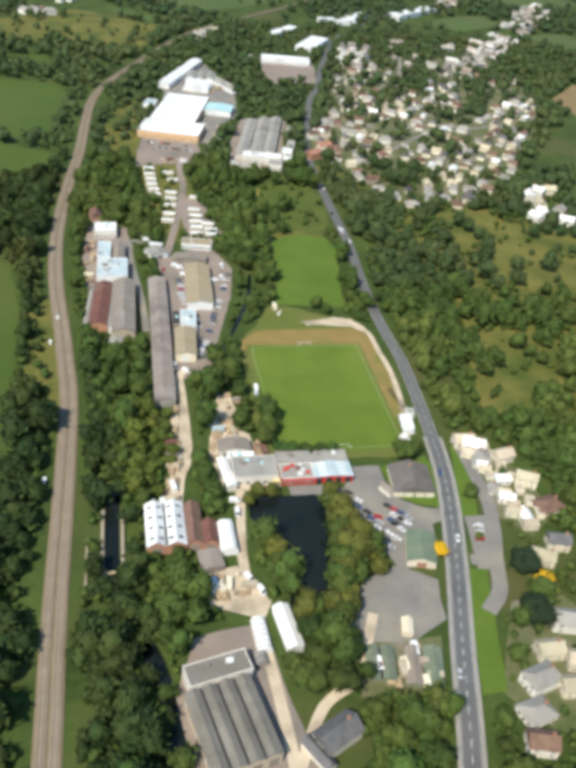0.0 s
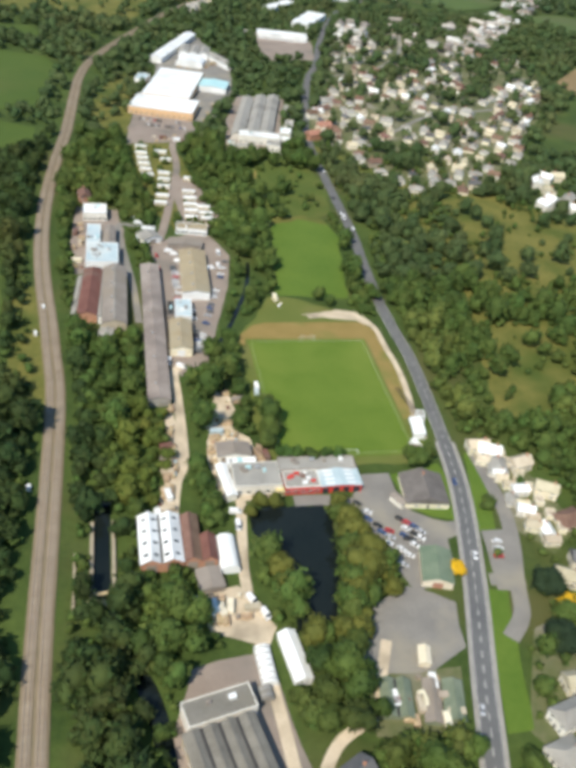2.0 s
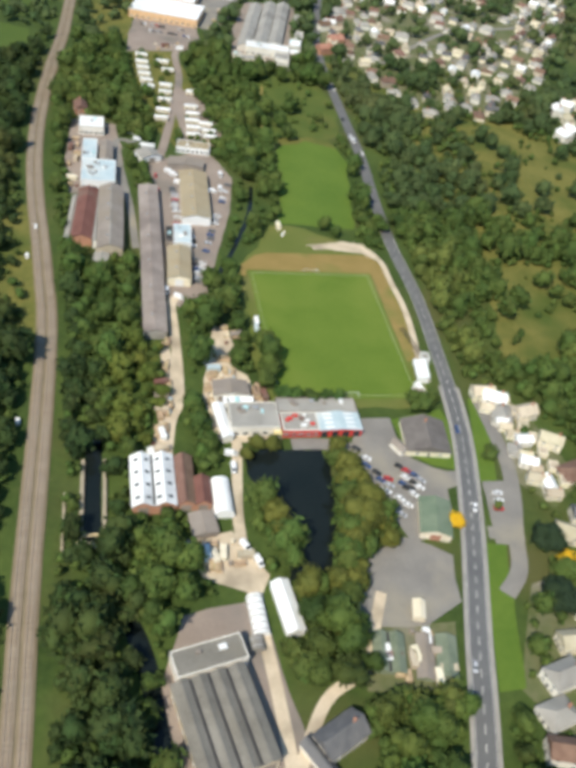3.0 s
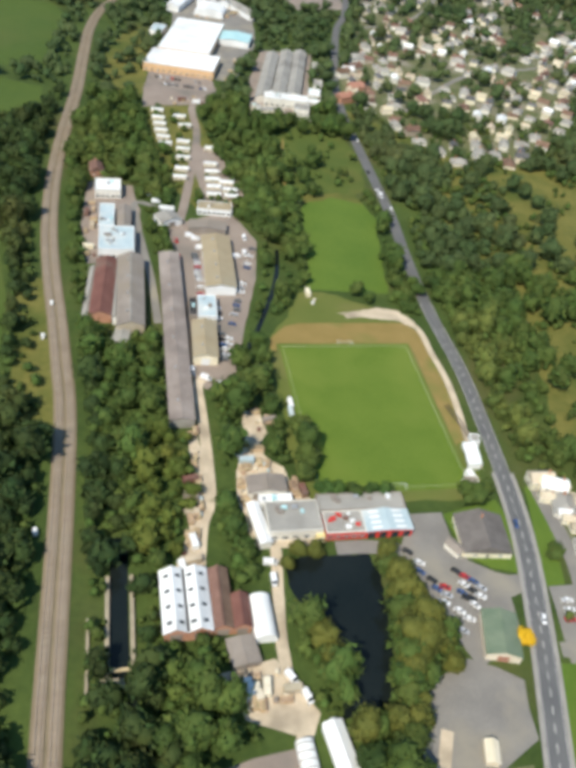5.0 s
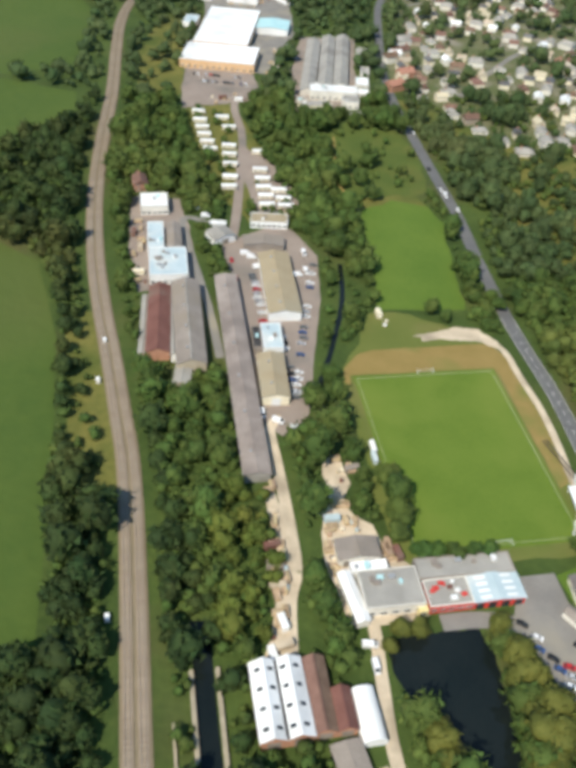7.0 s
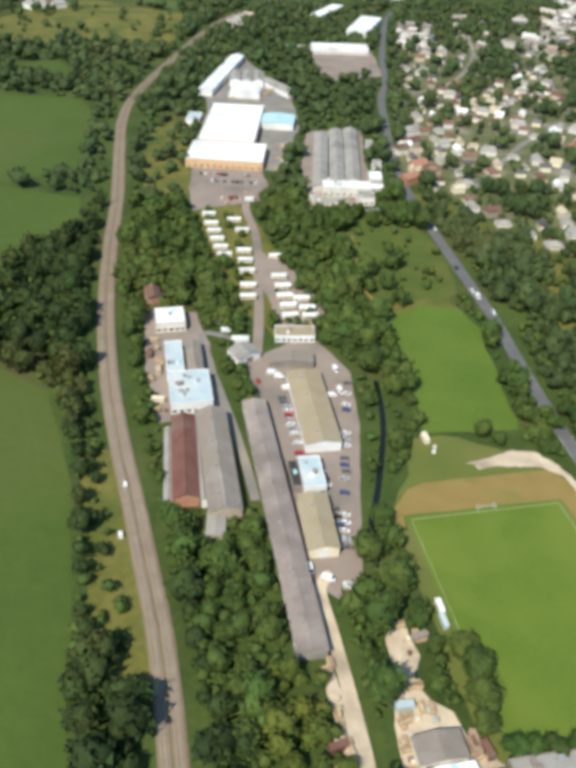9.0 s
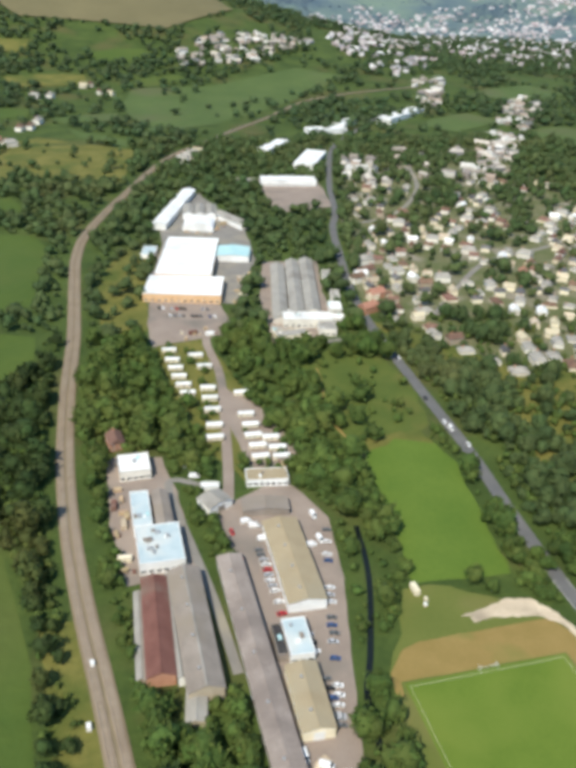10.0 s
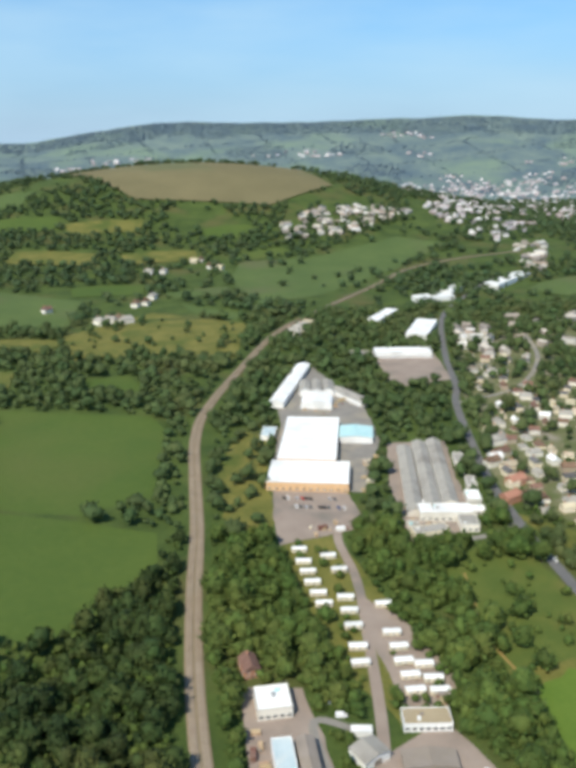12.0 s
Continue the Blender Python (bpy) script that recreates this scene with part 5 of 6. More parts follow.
def car_template(colour, paint, m):
    c = thing("car", f"{colour} car parked on tarmac", "car", m, "parked cars")
    bm = bmesh.new()
    prof = [(-2.1, 0.3), (-2.15, 0.75), (-1.9, 0.9), (-1.0, 0.95), (1.3, 0.98), (2.05, 0.92), (2.12, 0.6), (2.05, 0.3)]
    a = [bm.verts.new((-0.86, y, z)) for y, z in prof]
    b = [bm.verts.new((0.86, y, z)) for y, z in prof]
    bm.faces.new(a[::-1]), bm.faces.new(b)
    for i in range(len(prof)):
        j = (i + 1) % len(prof)
        bm.faces.new((a[i], a[j], b[j], b[i]))
    bmesh.ops.recalc_face_normals(bm, faces=bm.faces)
    bmesh.ops.bevel(bm, geom=bm.edges[:], offset=0.06, segments=1, affect="EDGES")
    me = bpy.data.meshes.new("body")
    bm.to_mesh(me)
    bm.free()
    me.materials.append(paint)
    part("body", me, c)
    lo, hi = [(-0.8, -1.15, 0.93), (0.8, -1.15, 0.93), (0.8, 1.75, 0.93), (-0.8, 1.75, 0.93)], [(-0.64, -0.5, 1.4), (0.64, -0.5, 1.4), (0.64, 1.25, 1.4), (-0.64, 1.25, 1.4)]
    part("glazing", mesh_of("glazing", lo + hi, [(0, 1, 5, 4), (1, 2, 6, 5), (2, 3, 7, 6), (3, 0, 4, 7)], M_GLASS), c)
    part("roof", mesh_of("roof", *box(-0.66, 0.66, -0.52, 1.27, 1.4, 1.46), paint), c)
    for x in (-0.8, 0.8):
        for y in (-1.3, 1.3):
            n = 10
            wv = [(sx, 0.32 * math.cos(k * 6.2832 / n), 0.32 + 0.32 * math.sin(k * 6.2832 / n)) for sx in (-0.1, 0.1) for k in range(n)]
            wf = [tuple(range(n))[::-1], tuple(range(n, 2 * n))] + [(k, (k + 1) % n, n + (k + 1) % n, n + k) for k in range(n)]
            part("wheel", mesh_of("wheel", wv, wf, M_RUBBER), c, at=pose(x, y, 0))
    return c


def van_template(m):
    c = thing("van", "white panel van parked on a yard", "van", m, "parked vans")
    part("body", soft_box("body", -0.98, 0.98, -1.2, 2.7, 0.35, 2.35, CARPAINT[0][1], 0.1), c)
    part("cab", soft_box("cab", -0.95, 0.95, -2.5, -1.15, 0.35, 1.5, CARPAINT[0][1], 0.12), c)
    part("windscreen", mesh_of("windscreen", [(-0.85, -2.0, 1.5), (0.85, -2.0, 1.5), (0.85, -1.22, 2.2), (-0.85, -1.22, 2.2)], [(0, 1, 2, 3)], M_GLASS), c)
    for x in (-0.85, 0.85):
        for y in (-1.8, 1.8):
            part("wheel", mesh_of("wheel", *box(-0.1, 0.1, -0.33, 0.33, 0, 0.66), M_RUBBER), c, at=pose(x, y, 0))
    return c


CARS = {}


def put_car(x, y, rz, k=None, z=0.14):
    k = rng.choices(range(6), (5, 4, 3, 1.2, 2, 3))[0] if k is None else k
    m = pose(x, y, z, 0, 0, rz)
    CARS[k] = copy_thing(CARS[k], m) if k in CARS else car_template(*CARPAINT[k], m)


for i, (x, y) in enumerate(((27, -130.5), (30, -136), (29, -140), (32.5, -144), (36.5, -147.5), (42, -150.5), (34, -154), (38.5, -158), (41, -161.5), (37, -166), (36, -151), (44.5, -153), (33, -148))):
    put_car(x, y, 55 + rng.uniform(-8, 8), (2, 0, 4, 2, 3, 4, 0, 0, 0, 1, 1, 2, 4)[i])
for x, y, k in ((43, -141, 2), (45.5, -143.5, 3), (48, -146, 4), (46.5, -150, 2), (44, -147, 0), (50, -149, 1), (48.5, -152.5, 0), (45, -156, 0), (43, -153, 2)):
    put_car(x, y, 50 + rng.uniform(-8, 8), k)
for x, y, k in ((81, -157, 0), (80, -161, 0), (78.5, -165, 3)):
    put_car(x, y, 85, k, 0.12)
for y in np.arange(46, 98, 3.4):
    if rng.random() < 0.75:
        put_car(-36.5 + rng.uniform(-0.4, 0.4), y, 90 + rng.uniform(-4, 4))
for y in np.arange(-12, 100, 4.2):
    if rng.random() < 0.6:
        put_car(-28.5 + 0.26 * y + rng.uniform(-0.5, 0.5), y - 3, 75 + rng.uniform(-5, 5))
for y in np.arange(-8, 40, 4.5):
    if rng.random() < 0.6:
        put_car(-29.5, y, 88 + rng.uniform(-4, 4))
for y in np.arange(60, 112, 6):
    if rng.random() < 0.7:
        put_car(-46 + rng.uniform(-0.5, 0.5), y, 4, 3 if rng.random() < 0.4 else None)
for x in np.arange(-50, -6, 3.2):
    for y in (352, 366, 382):
        if rng.random() < 0.6:
            put_car(x + rng.uniform(-0.4, 0.4), y - x * 0.25, 10)
for y, side, k in ((-231, -1.8, 1), (-164, 1.8, 0), (-120, -1.8, 4), (150, 1.8, 0), (176, -1.8, 0), (262, 1.8, 0), (205, -1.8, 2)):
    i = int(np.argmin(abs(ROAD[:, 1] - y)))
    d = ROAD[i + 1] - ROAD[i]
    put_car(ROAD[i][0] + side, y, math.degrees(math.atan2(-d[0], d[1])), k, 0.23)
van = van_template(pose(-26, -132, 0.14, 0, 0, 80))
for x, y, r in ((-6, 106, 5), (-8, 88, 8), (-13, 85, 90), (-33, 94, 90), (-46, -20, 0), (-40, -25, 60), (-38, 108, 90), (-60, 160, 90), (-56, 150, 80), (-22, -185, 20), (-26, -178, 30), (-26, -140, 0), (95, 168, 0), (-33, -30, 80), (-35, 104, 80)):
    copy_thing(van, pose(x, y, 0.14, 0, 0, r))

BOXES = [("shipping container of faded paint", "storage_container", "container", (2.4, 6.0, 2.6)), ("stack of sawn timber", "timber_stack", "timber stack", (2.2, 4.2, 1.6)), ("covered pallet of building materials", "pallet", "pallet", (1.4, 1.6, 1.4))]
STORE = {}


def put_store(kind, x, y, rz, material):
    m = pose(x, y, 0.13, 0, 0, rz)
    key = (kind, material.name)
    if key in STORE:
        return copy_thing(STORE[key], m)
    label, name, cat, (w, l, h) = BOXES[kind]
    c = thing(name, label, cat, m, cat + "s on the yards")
    if kind == 0:
        part("body", mesh_of("body", *box(-w / 2, w / 2, -l / 2, l / 2, 0.1, h), material), c)
        for i in range(12):
            y0 = -l / 2 + 0.25 + i * (l - 0.5) / 12
            part("rib", mesh_of("rib", *box(-w / 2 - 0.05, w / 2 + 0.05, y0, y0 + 0.2, 0.25, h - 0.1), material), c)
        part("door", mesh_of("door", *box(-w / 2 + 0.1, w / 2 - 0.1, -l / 2 - 0.06, -l / 2 - 0.004, 0.2, h - 0.15), material), c)
    elif kind == 1:
        for i in range(4):
            for j in range(4):
                part("board", mesh_of("board", *box(-w / 2 + j * w / 4 + 0.04, -w / 2 + (j + 1) * w / 4 - 0.04, -l / 2 + 0.1 * ((i + j) % 3), l / 2 - 0.1 * ((i * j) % 3), i * h / 4, (i + 1) * h / 4 - 0.06), material), c)
    else:
        part("base", mesh_of("base", *box(-w / 2, w / 2, -l / 2, l / 2, 0, 0.15), M_TIMBER), c)
        part("load", soft_box("load", -w / 2 + 0.05, w / 2 - 0.05, -l / 2 + 0.05, l / 2 - 0.05, 0.15, h, material, 0.1), c)
    STORE[key] = c
    return c


for poly, n in (([(-51, -62), (-47.5, -60), (-47, -90), (-49, -112), (-52, -132), (-61, -133), (-54, -116)], 34), ([(-29, -66), (-22, -72), (-16, -86), (-31, -90), (-29, -78)], 16), ([(-46, -176), (-31, -172), (-21, -190), (-40, -187)], 16), ([(-34, -92), (-32, -108), (-29.5, -104), (-30.5, -90)], 6),
                ([(-12, -90), (-4, -100), (-12, -101)], 6), ([(-20, -46), (-14, -46), (-14, -62), (-24, -62)], 8), ([(10, -216), (40, -216), (38, -238), (10, -236)], 20), ([(-20, 150), (-4, 152), (-4, 165), (-14, 150)], 6), ([(-98, 78), (-92, 78), (-92, 150), (-99, 140)], 12), ([(20, 640), (60, 560), (40, 540), (0, 560)], 12), ([(24, 430), (46, 460), (30, 380), (12, 380)], 22), ([(-46, 316), (-12, 324), (-14, 338), (-48, 332)], 8), ([(30, 330), (46, 320), (60, 318), (36, 312)], 6), ([(0, 560), (40, 550), (60, 620), (30, 600)], 10)):
    xs, ys = [p[0] for p in poly], [p[1] for p in poly]
    done = 0
    for _ in range(400):
        x, y = rng.uniform(min(xs), max(xs)), rng.uniform(min(ys), max(ys))
        if done < n and inside(np.array([[x, y]]), poly)[0]:
            k = rng.choices((0, 1, 2), (2, 4, 4))[0]
            put_store(k, x, y, rng.choice((0, 90)) + rng.uniform(-12, 12), M_TIMBER if k == 1 else rng.choice((M_WHITE, M_CREAM, M_CREAM, M_TIMBER, M_GRAVEL, M_PALEBLUE, M_BUFF, M_GREYROOF, M_MAROON)))
            done += 1

put_store(2, 54, 40, 10, M_PALEBLUE), put_store(0, 21.5, 47, 0, M_CREAM), put_store(2, 24, 41, 5, M_CREAM), put_store(2, 22.5, 38, 5, M_WHITE)


def relay_cabinet(x, y):
    k = thing("relay_cabinet", "white steel equipment cabinet beside a railway", "cabinet", pose(x, y, 0.0, 0, 0, 4), "railway cabinets")
    part("body", soft_box("body", -0.8, 0.8, -1.2, 1.2, 0.2, 2.1, M_WHITE, 0.05), k)
    part("plinth", mesh_of("plinth", *box(-0.9, 0.9, -1.3, 1.3, 0.0, 0.2), M_PAVE), k)
    part("door", mesh_of("door", *box(0.81, 0.85, -0.9, 0.9, 0.35, 1.95), M_FRAME), k)


for x, y in ((-114.5, 8), (-112, 36), (-109.5, -112)):
    relay_cabinet(x, y)

# ---- trees ----


def ico(sub):
    bm = bmesh.new()
    bmesh.ops.create_icosphere(bm, subdivisions=sub, radius=1)
    v = np.array([x.co[:] for x in bm.verts])
    t = np.array([[x.index for x in f.verts] for f in bm.faces])
    bm.free()
    return v, t


ICO = {k: ico(k) for k in (1, 2, 3)}


def crown(seed, sub, leaves, tall=1.0, size=0.16):
    """A lobed crown about one metre in radius over a base at zero: an uneven core and loose leaf clumps."""
    r = np.random.default_rng(seed)
    d, t = ICO[sub]
    n = r.integers(6, 10)
    cen = r.normal(size=(n, 3))
    cen = cen / np.linalg.norm(cen, axis=1)[:, None] * r.uniform(0.35, 0.62, n)[:, None]
    lr = r.uniform(0.34, 0.52, n)
    rad_ = np.full(len(d), 0.45)
    for c, q in zip(cen, lr):
        b = d @ c
        disc = b * b - c @ c + q * q
        rad_ = np.maximum(rad_, np.where(disc > 0, b + np.sqrt(np.maximum(disc, 0)), 0))
    rad_ *= r.uniform(0.86, 1.06, len(d))
    v = d * rad_[:, None]
    pts = r.normal(size=(leaves, 3))
    pts /= np.linalg.norm(pts, axis=1)[:, None]
    near = np.argmax(pts @ d.T, axis=1)
    pos = pts * (rad_[near] * r.uniform(0.86, 1.2, leaves))[:, None]
    a, b = r.normal(size=(leaves, 3)), r.normal(size=(leaves, 3))
    a = a / np.linalg.norm(a, axis=1)[:, None] * size * r.uniform(0.6, 1.3, leaves)[:, None]
    b = b / np.linalg.norm(b, axis=1)[:, None] * size * r.uniform(0.6, 1.3, leaves)[:, None]
    lv = np.stack([pos - a, pos + a * 0.6 - b, pos + b], 1).reshape(-1, 3)
    lt = np.arange(3 * leaves).reshape(-1, 3) + len(v)
    v = np.concatenate([v, lv])
    v[:, 2] *= tall
    v[:, 2] = np.where(v[:, 2] < 0, v[:, 2] * 0.72, v[:, 2]) + 1.05 * tall
    return v, np.concatenate([t, lt])


def trunk(seed):
    r = random.Random(seed)
    pieces = []

    def limb(p, q, r0, r1, n=6):
        p, q = Vector(p), Vector(q)
        ax = (q - p).normalized()
        s = ax.orthogonal().normalized()
        w = ax.cross(s)
        vs = [tuple(c + (s * math.cos(k * 6.2832 / n) + w * math.sin(k * 6.2832 / n)) * rr) for c, rr in ((p, r0), (q, r1)) for k in range(n)]
        pieces.append((vs, [(k, (k + 1) % n, n + (k + 1) % n, n + k) for k in range(n)]))
    limb((0, 0, -0.05), (0.03, 0.02, 0.6), 0.085, 0.055)
    for i in range(4):
        a = i * 1.57 + r.uniform(-0.4, 0.4)
        limb((0.03, 0.02, 0.5), (0.45 * math.cos(a), 0.45 * math.sin(a), r.uniform(0.85, 1.1)), 0.045, 0.015, 5)
    return join(*pieces)


def allowed(p, margin):
    ok = np.ones(len(p), bool)
    for poly in CLEAR:
        ok &= ~inside(p, poly)
    for ln, d in LINES:
        ok &= ~near_line(p, ln[::2], d + margin * 0.2)
    for cx, cy, hw, hl, c, s in RECTS:
        dx, dy = p[:, 0] - cx, p[:, 1] - cy
        ok &= ~((abs(dx * c + dy * s) < hw + margin) & (abs(-dx * s + dy * c) < hl + margin))
    return ok


SPARSE = [([(-131, 60), (-110, 60), (-106, -60), (-118, -62), (-126, -28)], 0.35), ([(112, -80), (130, -20), (150, 220), (230, 240), (320, 130), (330, -20), (230, -90)], 0.46), (CLEAR_A, 0.07), (CLEAR_B, 0.10), (VILLAGE, 0.88), *[(q, 0.35) for q in CLUSTERS], ([(104, 330), (137, 290), (172, 232), (182, 214), (150, 216), (114, 272)], 0.13), ([(28, 150), (80, 158), (94, 205), (94, 290), (60, 290), (30, 262)], 0.13), (PASTURE, 0.22), ([(-92, 330), (-66, 318), (-40, 500), (-62, 520), (-90, 440)], 0.3),
          ([(-260, 915), (-141, 1045), (-8, 950), (-45, 760), (-112, 798), (-230, 788)], 0.10), ([(60, -260), (60, -160), (90, -90), (125, -90), (125, -260)], 0.35), ([(-60, 320), (-80, 450), (-50, 520), (-40, 400)], 0.35),
          ([(-58, 312), (-22, 318), (-4, 150), (-46, 176), (-58, 250)], 0.15)]
rg = np.random.default_rng(11)


def keep_sparse(p):
    chance = 0.92 - 0.35 * (np.sin(p[:, 0] / 37 + 1) * np.sin(p[:, 1] / 29) > 0.45)
    chance = np.where((p[:, 0] < -55) & (p[:, 1] < 20), 1.0, chance)
    for poly, c in SPARSE:
        chance = np.where(inside(p, poly), c, chance)
    return rg.random(len(p)) < chance


def jitter_grid(x0, x1, y0, y1, gap):
    gx_, gy_ = np.meshgrid(np.arange(x0, x1, gap), np.arange(y0, y1, gap))
    p = np.stack([gx_.ravel(), gy_.ravel()], 1)
    return p + rg.uniform(-0.45 * gap, 0.45 * gap, p.shape)


near = jitter_grid(-220, 270, -330, 330, 6.9)
near = near[(near[:, 0] > -125 - 0.34 * (near[:, 1] + 330)) & (near[:, 0] < 80 + 0.75 * (near[:, 1] + 330))]
near = near[allowed(near, 2.6)]
near = near[keep_sparse(near)]
near_r = 3.0 + 5.2 * rg.random(len(near)) ** 1.7
hand = [(-4, -64, 6), (-3, -73, 7.5), (-4, -83, 7), (-6, -91, 5), (0, -99.5, 4.6), (6.5, -101, 4.2), (13, -101.5, 4.4), (19, -101.5, 3.8), (25, -101.5, 4), (60, -107, 7), (67, -105, 5), (-2, -214, 9), (-9, -222, 7), (5, -205, 7), (97, 50, 6), (94, 55, 5), (84, 46, 4.5), (82, 53, 4.5), (95, 41, 5), (76, 45, 4), (74, 52, 4.5), (88, 282, 9), (80, 268, 8), (92, 262, 7), (74, 282, 7), (-8, -210, 6), (3, -221, 7), (-10, -231, 6), (-1, -232, 7), (8, -229, 5), (7, -214, 5), (10, -245, 6), (18, -244, 5), (28, -246, 6), (22, -252, 7), (36, -246, 5), (12, -258, 7), (-60, -205, 5), (-67, -196, 6)]
wil = [(17, -131, 5), (18.5, -142, 6.5), (20, -151, 7), (23, -161, 8), (19, -171, 8.5), (14, -181, 7.5), (27, -171, 6), (-7, -199, 6.5), (3, -199, 6), (-14, -166, 5.5), (-11.5, -174, 5.5), (-17.5, -157, 4), (-15, -128.5, 4.5), (-9, -130, 4), (24, -152, 5), (12, -190, 5), (16, -137, 4.5), (25, -163, 6), (17, -162, 5), (28, -180, 4.5), (15, -152, 4.5), (10, -198, 6), (-20, -134, 3.5)]
near_r = np.where(inside(near, [(-62, -49), (-42, -54), (-46, -136), (-66, -136)]), np.minimum(near_r, 4.0), near_r)
room = np.full(len(near), 99.0)
for cx, cy, hw, hl, c, s in RECTS:
    dx, dy = near[:, 0] - cx, near[:, 1] - cy
    room = np.minimum(room, np.hypot(np.maximum(abs(dx * c + dy * s) - hw, 0), np.maximum(abs(-dx * s + dy * c) - hl, 0)))
road_room = np.min(np.hypot(near[:, 0][:, None] - ROAD[None, ::3, 0], near[:, 1][:, None] - ROAD[None, ::3, 1]), axis=1)
near_r = np.where(abs(near[:, 1] - 48) > 12, np.minimum(near_r, np.maximum(2.0, (road_room - 2.5) * 0.8)), near_r)
near_r = np.minimum(near_r, 0.6 + 0.62 * room)          # crowns keep off the roofs
order = np.argsort(near[:, 1] + 0.15 * abs(near[:, 0] - 20))
singles, rest = order[:240], order[240:]
TREE = {}


def put_tree(x, y, r, kind, turn, tall):
    m = pose(x, y, 0, 0, 0, turn) @ Matrix.Diagonal((r, r, r * tall, 1))
    leafm, label = {"broad": (M_LEAF, "leafy broadleaf tree in dark green leaf"), "willow": (M_WILLOW, "olive-leaved willow beside a pond"), "gold": (M_GOLD, "golden-leaved ornamental tree by a road"), "dark": (M_DARKLEAF, "very dark evergreen tree by houses")}[kind]
    var = int(turn) % (8 if kind == "broad" else 3 if kind == "willow" else 1)
    if (kind, var) not in TREE:
        root = thing("tree", label, "tree", Matrix(), "trees" if kind == "broad" else kind + " trees")
        part("trunk", mesh_of("trunk", *trunk(var), M_BARK), root)
        cv_, ct_ = crown(var * 13 + len(kind), 3, 420, 1.0, 0.13)
        part("crown", big_mesh("crown", cv_, ct_, leafm, True), root)
        TREE[kind, var] = root
        root.matrix_basis = m
        return root
    ob = copy_thing(TREE[kind, var], Matrix())
    ob.matrix_basis = m
    return ob


for i in singles:
    put_tree(*near[i], near_r[i], "broad", rg.uniform(0, 360), rg.uniform(0.85, 1.25))
for x, y, r in hand:
    put_tree(x, y, r, "broad", rg.uniform(0, 360), rg.uniform(0.8, 1.0))
for x, y, r in wil:
    put_tree(x, y, r, "willow", rg.uniform(0, 360), rg.uniform(0.8, 1.05))
put_tree(57, -172, 3.6, "gold", 20, 0.9)
put_tree(94, -194, 4.6, "gold", 80, 0.9)
for x, y, r in ((90, -184, 7), (83, -210, 7.5), (86, -204, 4.5)):
    put_tree(x, y, r, "dark", 30, 0.8)


def wood(name, label, p, r, sub, leaves, variants, size, material, seed, height=1.0):
    """Many trees as one mass."""
    vs, ts, n = [], [], 0
    zz = land(p[:, 0], p[:, 1])
    pick = rg.integers(0, variants, len(p))
    for k in range(variants):
        bv, bt = crown(seed + k, sub, leaves, 1.0, size)
        m = np.where(pick == k)[0]
        if not len(m):
            continue
        a = rg.uniform(0, 6.28, len(m))
        c, s = np.cos(a), np.sin(a)
        rr = r[m][:, None]
        tall = rg.uniform(0.8, 1.2, len(m))[:, None] * height
        x = (bv[None, :, 0] * c[:, None] - bv[None, :, 1] * s[:, None]) * rr + p[m, 0][:, None]
        y = (bv[None, :, 0] * s[:, None] + bv[None, :, 1] * c[:, None]) * rr + p[m, 1][:, None]
        z = bv[None, :, 2] * rr * tall - 0.15 * rr + zz[m][:, None]
        vs.append(np.stack([x, y, z], -1).reshape(-1, 3))
        ts.append((bt[None] + (np.arange(len(m)) * len(bv))[:, None, None]).reshape(-1, 3) + n)
        n += len(m) * len(bv)
    return tagged(new(name, big_mesh(name, np.concatenate(vs), np.concatenate(ts), material, True)), label, "woodland", kind="stuff")


# shady: the belt whose leaf colour is darkened in place of real shade
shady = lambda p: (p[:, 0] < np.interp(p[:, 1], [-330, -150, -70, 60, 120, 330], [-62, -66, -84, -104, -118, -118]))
sallow = lambda p: inside(p, [(-70, -49), (-45, -54), (-50, -128), (-72, -126)]) | inside(p, [(-96, 330), (-66, 318), (-40, 500), (-62, 520), (-90, 440)])
copse = lambda p: (p[:, 0] > 94) & (p[:, 1] > 70)
for pick_, mat_, label_ in ((shady, M_DARKWOOD, "belt of trees along a railway, shade painted into the leaves"), (sallow, M_LIGHTWOOD, "yellow-green sallows beside a track"), (copse, M_MIDWOOD, "close mixed wood on a slope above a road"), (None, M_WOOD_FAR, "dense broadleaf woodland of mixed greens along a valley")):
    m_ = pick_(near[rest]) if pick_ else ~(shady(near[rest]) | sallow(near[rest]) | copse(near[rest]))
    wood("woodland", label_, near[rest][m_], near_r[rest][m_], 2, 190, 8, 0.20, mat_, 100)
low = jitter_grid(-220, 270, -330, 330, 5.2)
low = low[(low[:, 0] > -125 - 0.34 * (low[:, 1] + 330)) & (low[:, 0] < 80 + 0.75 * (low[:, 1] + 330))]
low = low[allowed(low, 1.2)]
low = low[keep_sparse(low)]
wood("undergrowth", "low bushes and saplings under woodland trees", low, rg.uniform(1.4, 3.4, len(low)), 1, 34, 6, 0.26, M_WOOD_FAR, 400)
mid = jitter_grid(-420, 900, 330, 1000, 9.5)
mid = mid[(mid[:, 0] > -140 - 0.30 * (mid[:, 1] + 100)) & (mid[:, 0] < 160 + 0.72 * (mid[:, 1] - 100))]
mid = np.concatenate([mid, jitter_grid(272, 540, 40, 330, 9.5)])
mid = mid[allowed(mid, 2.6)]
mid = mid[keep_sparse(mid)]
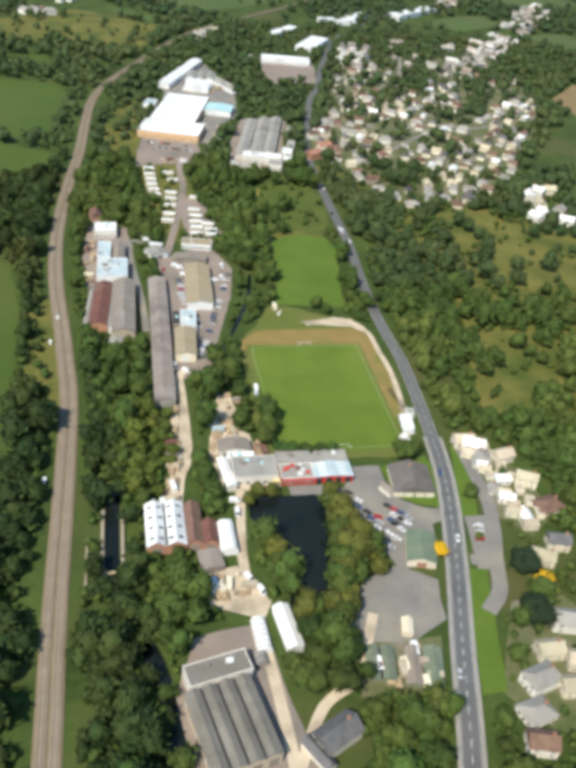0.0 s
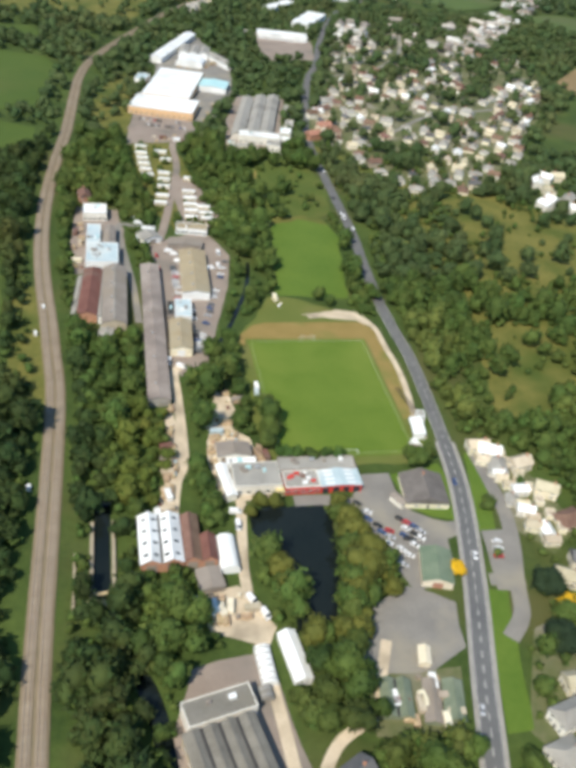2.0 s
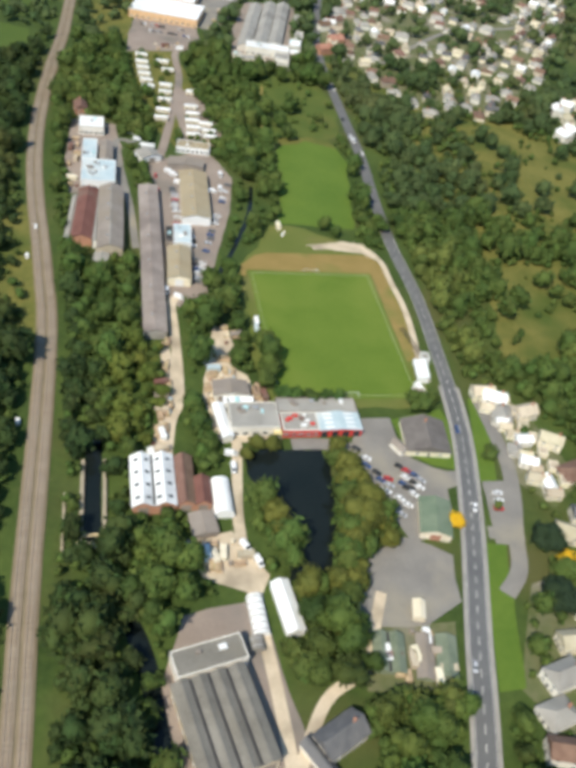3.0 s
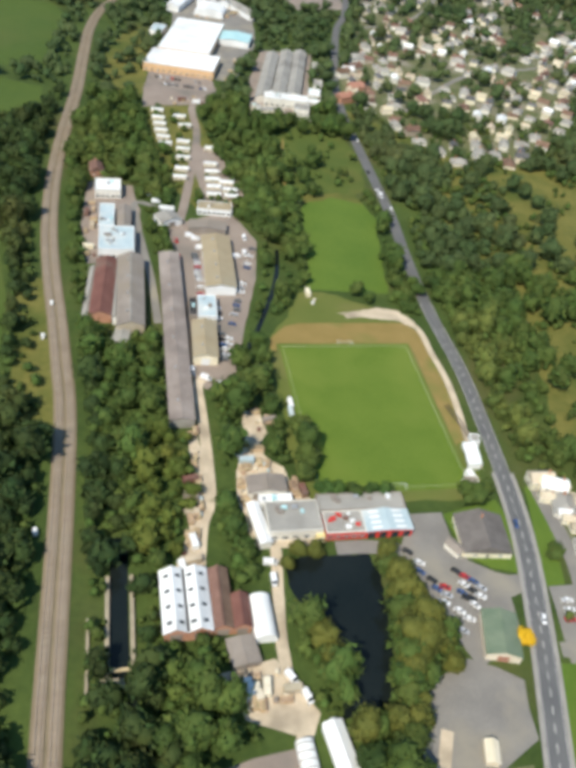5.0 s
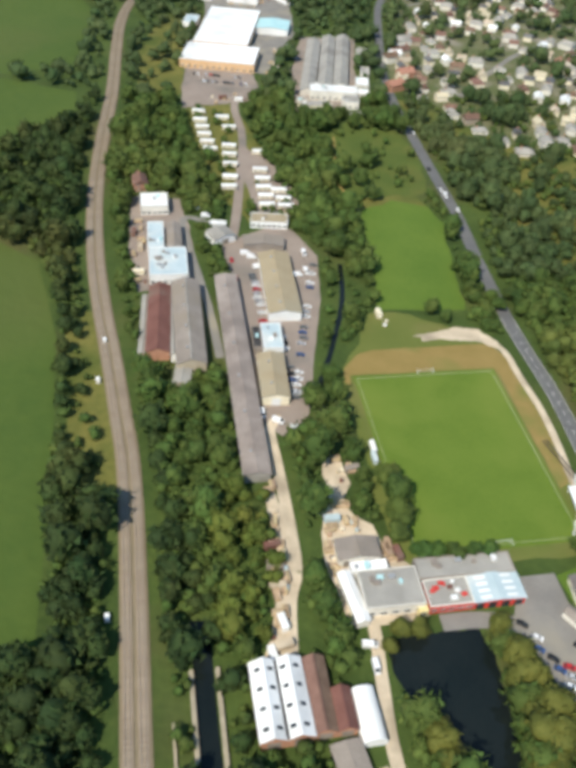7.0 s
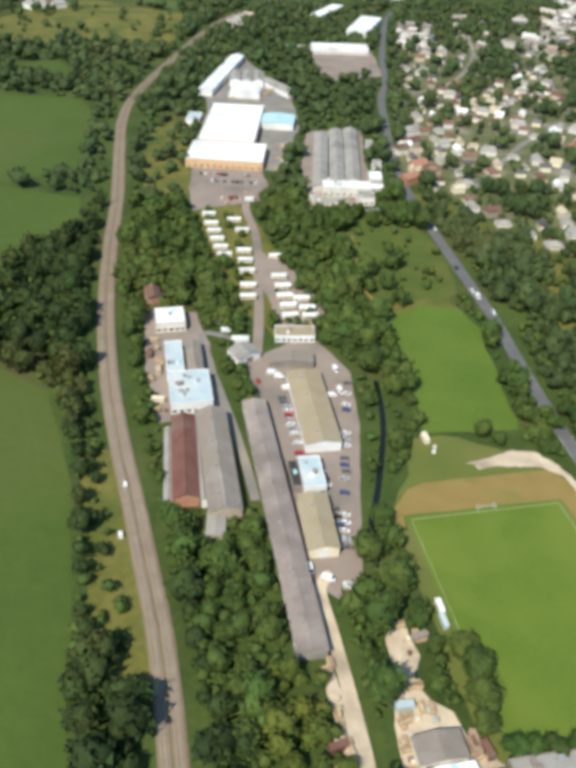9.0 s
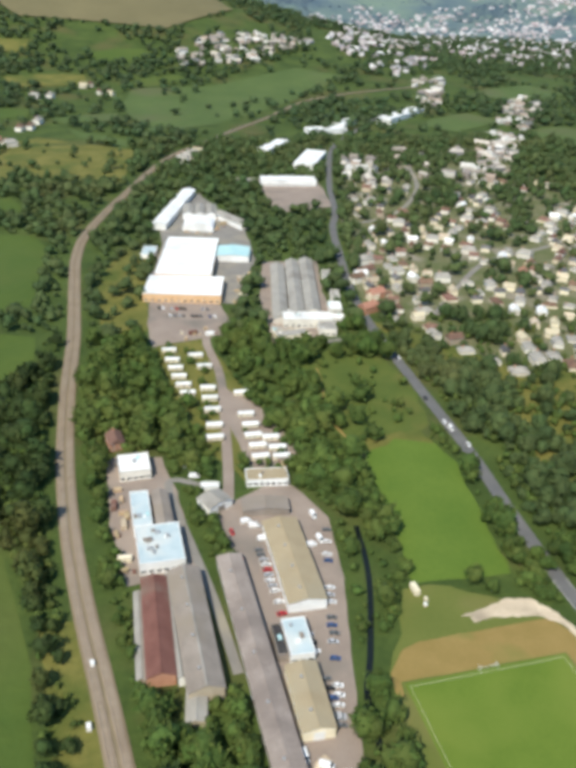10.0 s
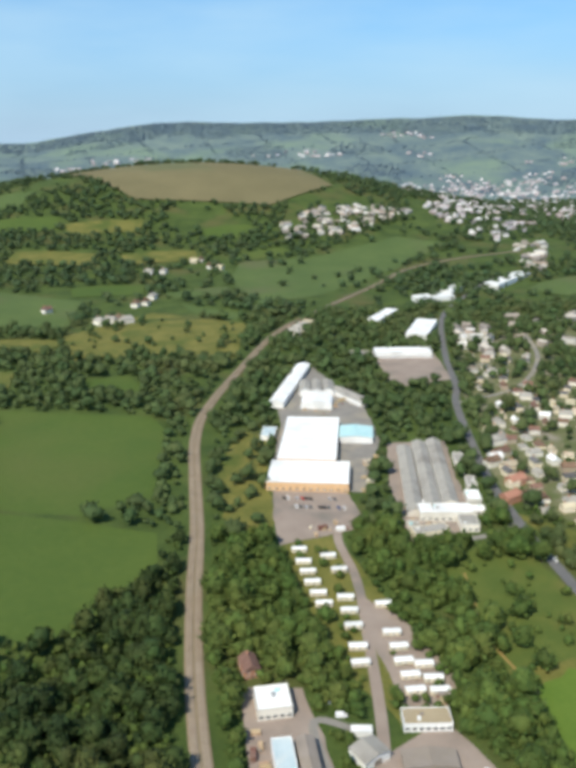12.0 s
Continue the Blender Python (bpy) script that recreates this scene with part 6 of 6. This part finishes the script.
wood("woodland", "broadleaf woods and garden trees round a village", mid, 2.8 + 5.4 * rg.random(len(mid)) ** 1.7, 2, 60, 8, 0.22, M_MIDWOOD, 200)
far = jitter_grid(-900, 2400, 1000, 3500, 19)
az = np.degrees(np.arctan2(far[:, 0] + 120, far[:, 1] + 140))
far = far[(az > -15) & (az < 42) & (np.hypot(far[:, 0] + 120, far[:, 1] + 140) < 3150)]
ok = np.ones(len(far), bool)
for poly in CLEAR:
    ok &= ~inside(far, poly)
ok &= ~near_line(far, RAIL[RAIL[:, 1] > 950], 16)
ok &= ~near_line(far, RAIL[RAIL[:, 1] > 950] - np.array([3, 12]), 14)
for poly, c_ in SPARSE:
    ok &= ~(inside(far, poly) & (rg.random(len(far)) > c_))
patch = np.sin(far[:, 0] / 95 + 2 * np.sin(far[:, 1] / 170)) * np.sin(far[:, 1] / 120 + 1.5 * np.sin(far[:, 0] / 140))
hedge = (np.abs(np.sin(far[:, 0] / 88 + far[:, 1] / 400)) < 0.13) | (np.abs(np.sin(far[:, 1] / 75 - far[:, 0] / 300)) < 0.13)
chance = np.where(patch > np.where(far[:, 0] < 150, -0.30, -0.05), 0.92, np.where(hedge, 0.8, 0.05))
chance = np.where(far[:, 1] > 2350, chance * 0.55, chance)
for poly in ([(130, 1600), (180, 1790), (360, 1860), (500, 1830), (310, 1640)], TOWN, NEAR_TOWN):
    chance = np.where(inside(far, poly), np.where(patch > 0, 0.75, 0.40), chance)
far = far[ok & (rg.random(len(far)) < chance)]
wood("woodland", "distant woods and hedgerows on rolling farmland", far, rg.uniform(5, 11.5, len(far)), 1, 26, 6, 0.3, M_HEDGE, 300, 0.8)
hill = jitter_grid(-1400, 3200, 2900, 4600, 19)
az = np.degrees(np.arctan2(hill[:, 0] + 120, hill[:, 1] + 140))
dist = np.hypot(hill[:, 0] + 120, hill[:, 1] + 140)
hill = hill[(az > -16) & (az < 42) & (dist > 3120) & (dist < 4650)]
height = land(hill[:, 0], hill[:, 1])
top_band = dist[(az > -16) & (az < 42) & (dist > 3120) & (dist < 4650)] > 4330
patch = np.sin(hill[:, 0] / 130 + 2 * np.sin(hill[:, 1] / 190)) * np.sin(hill[:, 1] / 110 + 1.5 * np.sin(hill[:, 0] / 210))
hedge = (np.abs(np.sin(hill[:, 0] / 95 + hill[:, 1] / 500)) < 0.12) | (np.abs(np.sin(hill[:, 1] / 70 - hill[:, 0] / 340)) < 0.12)
hill = hill[rg.random(len(hill)) < np.where(top_band, 0.9, np.where(patch > 0.42, 0.85, np.where(hedge, 0.8, 0.0)))]
wood("woodland", "woods and hedges on far hills, haze tinted into their colour", hill, rg.uniform(6, 10, len(hill)), 1, 8, 5, 0.34, M_HAZYWOOD, 500, 0.4)
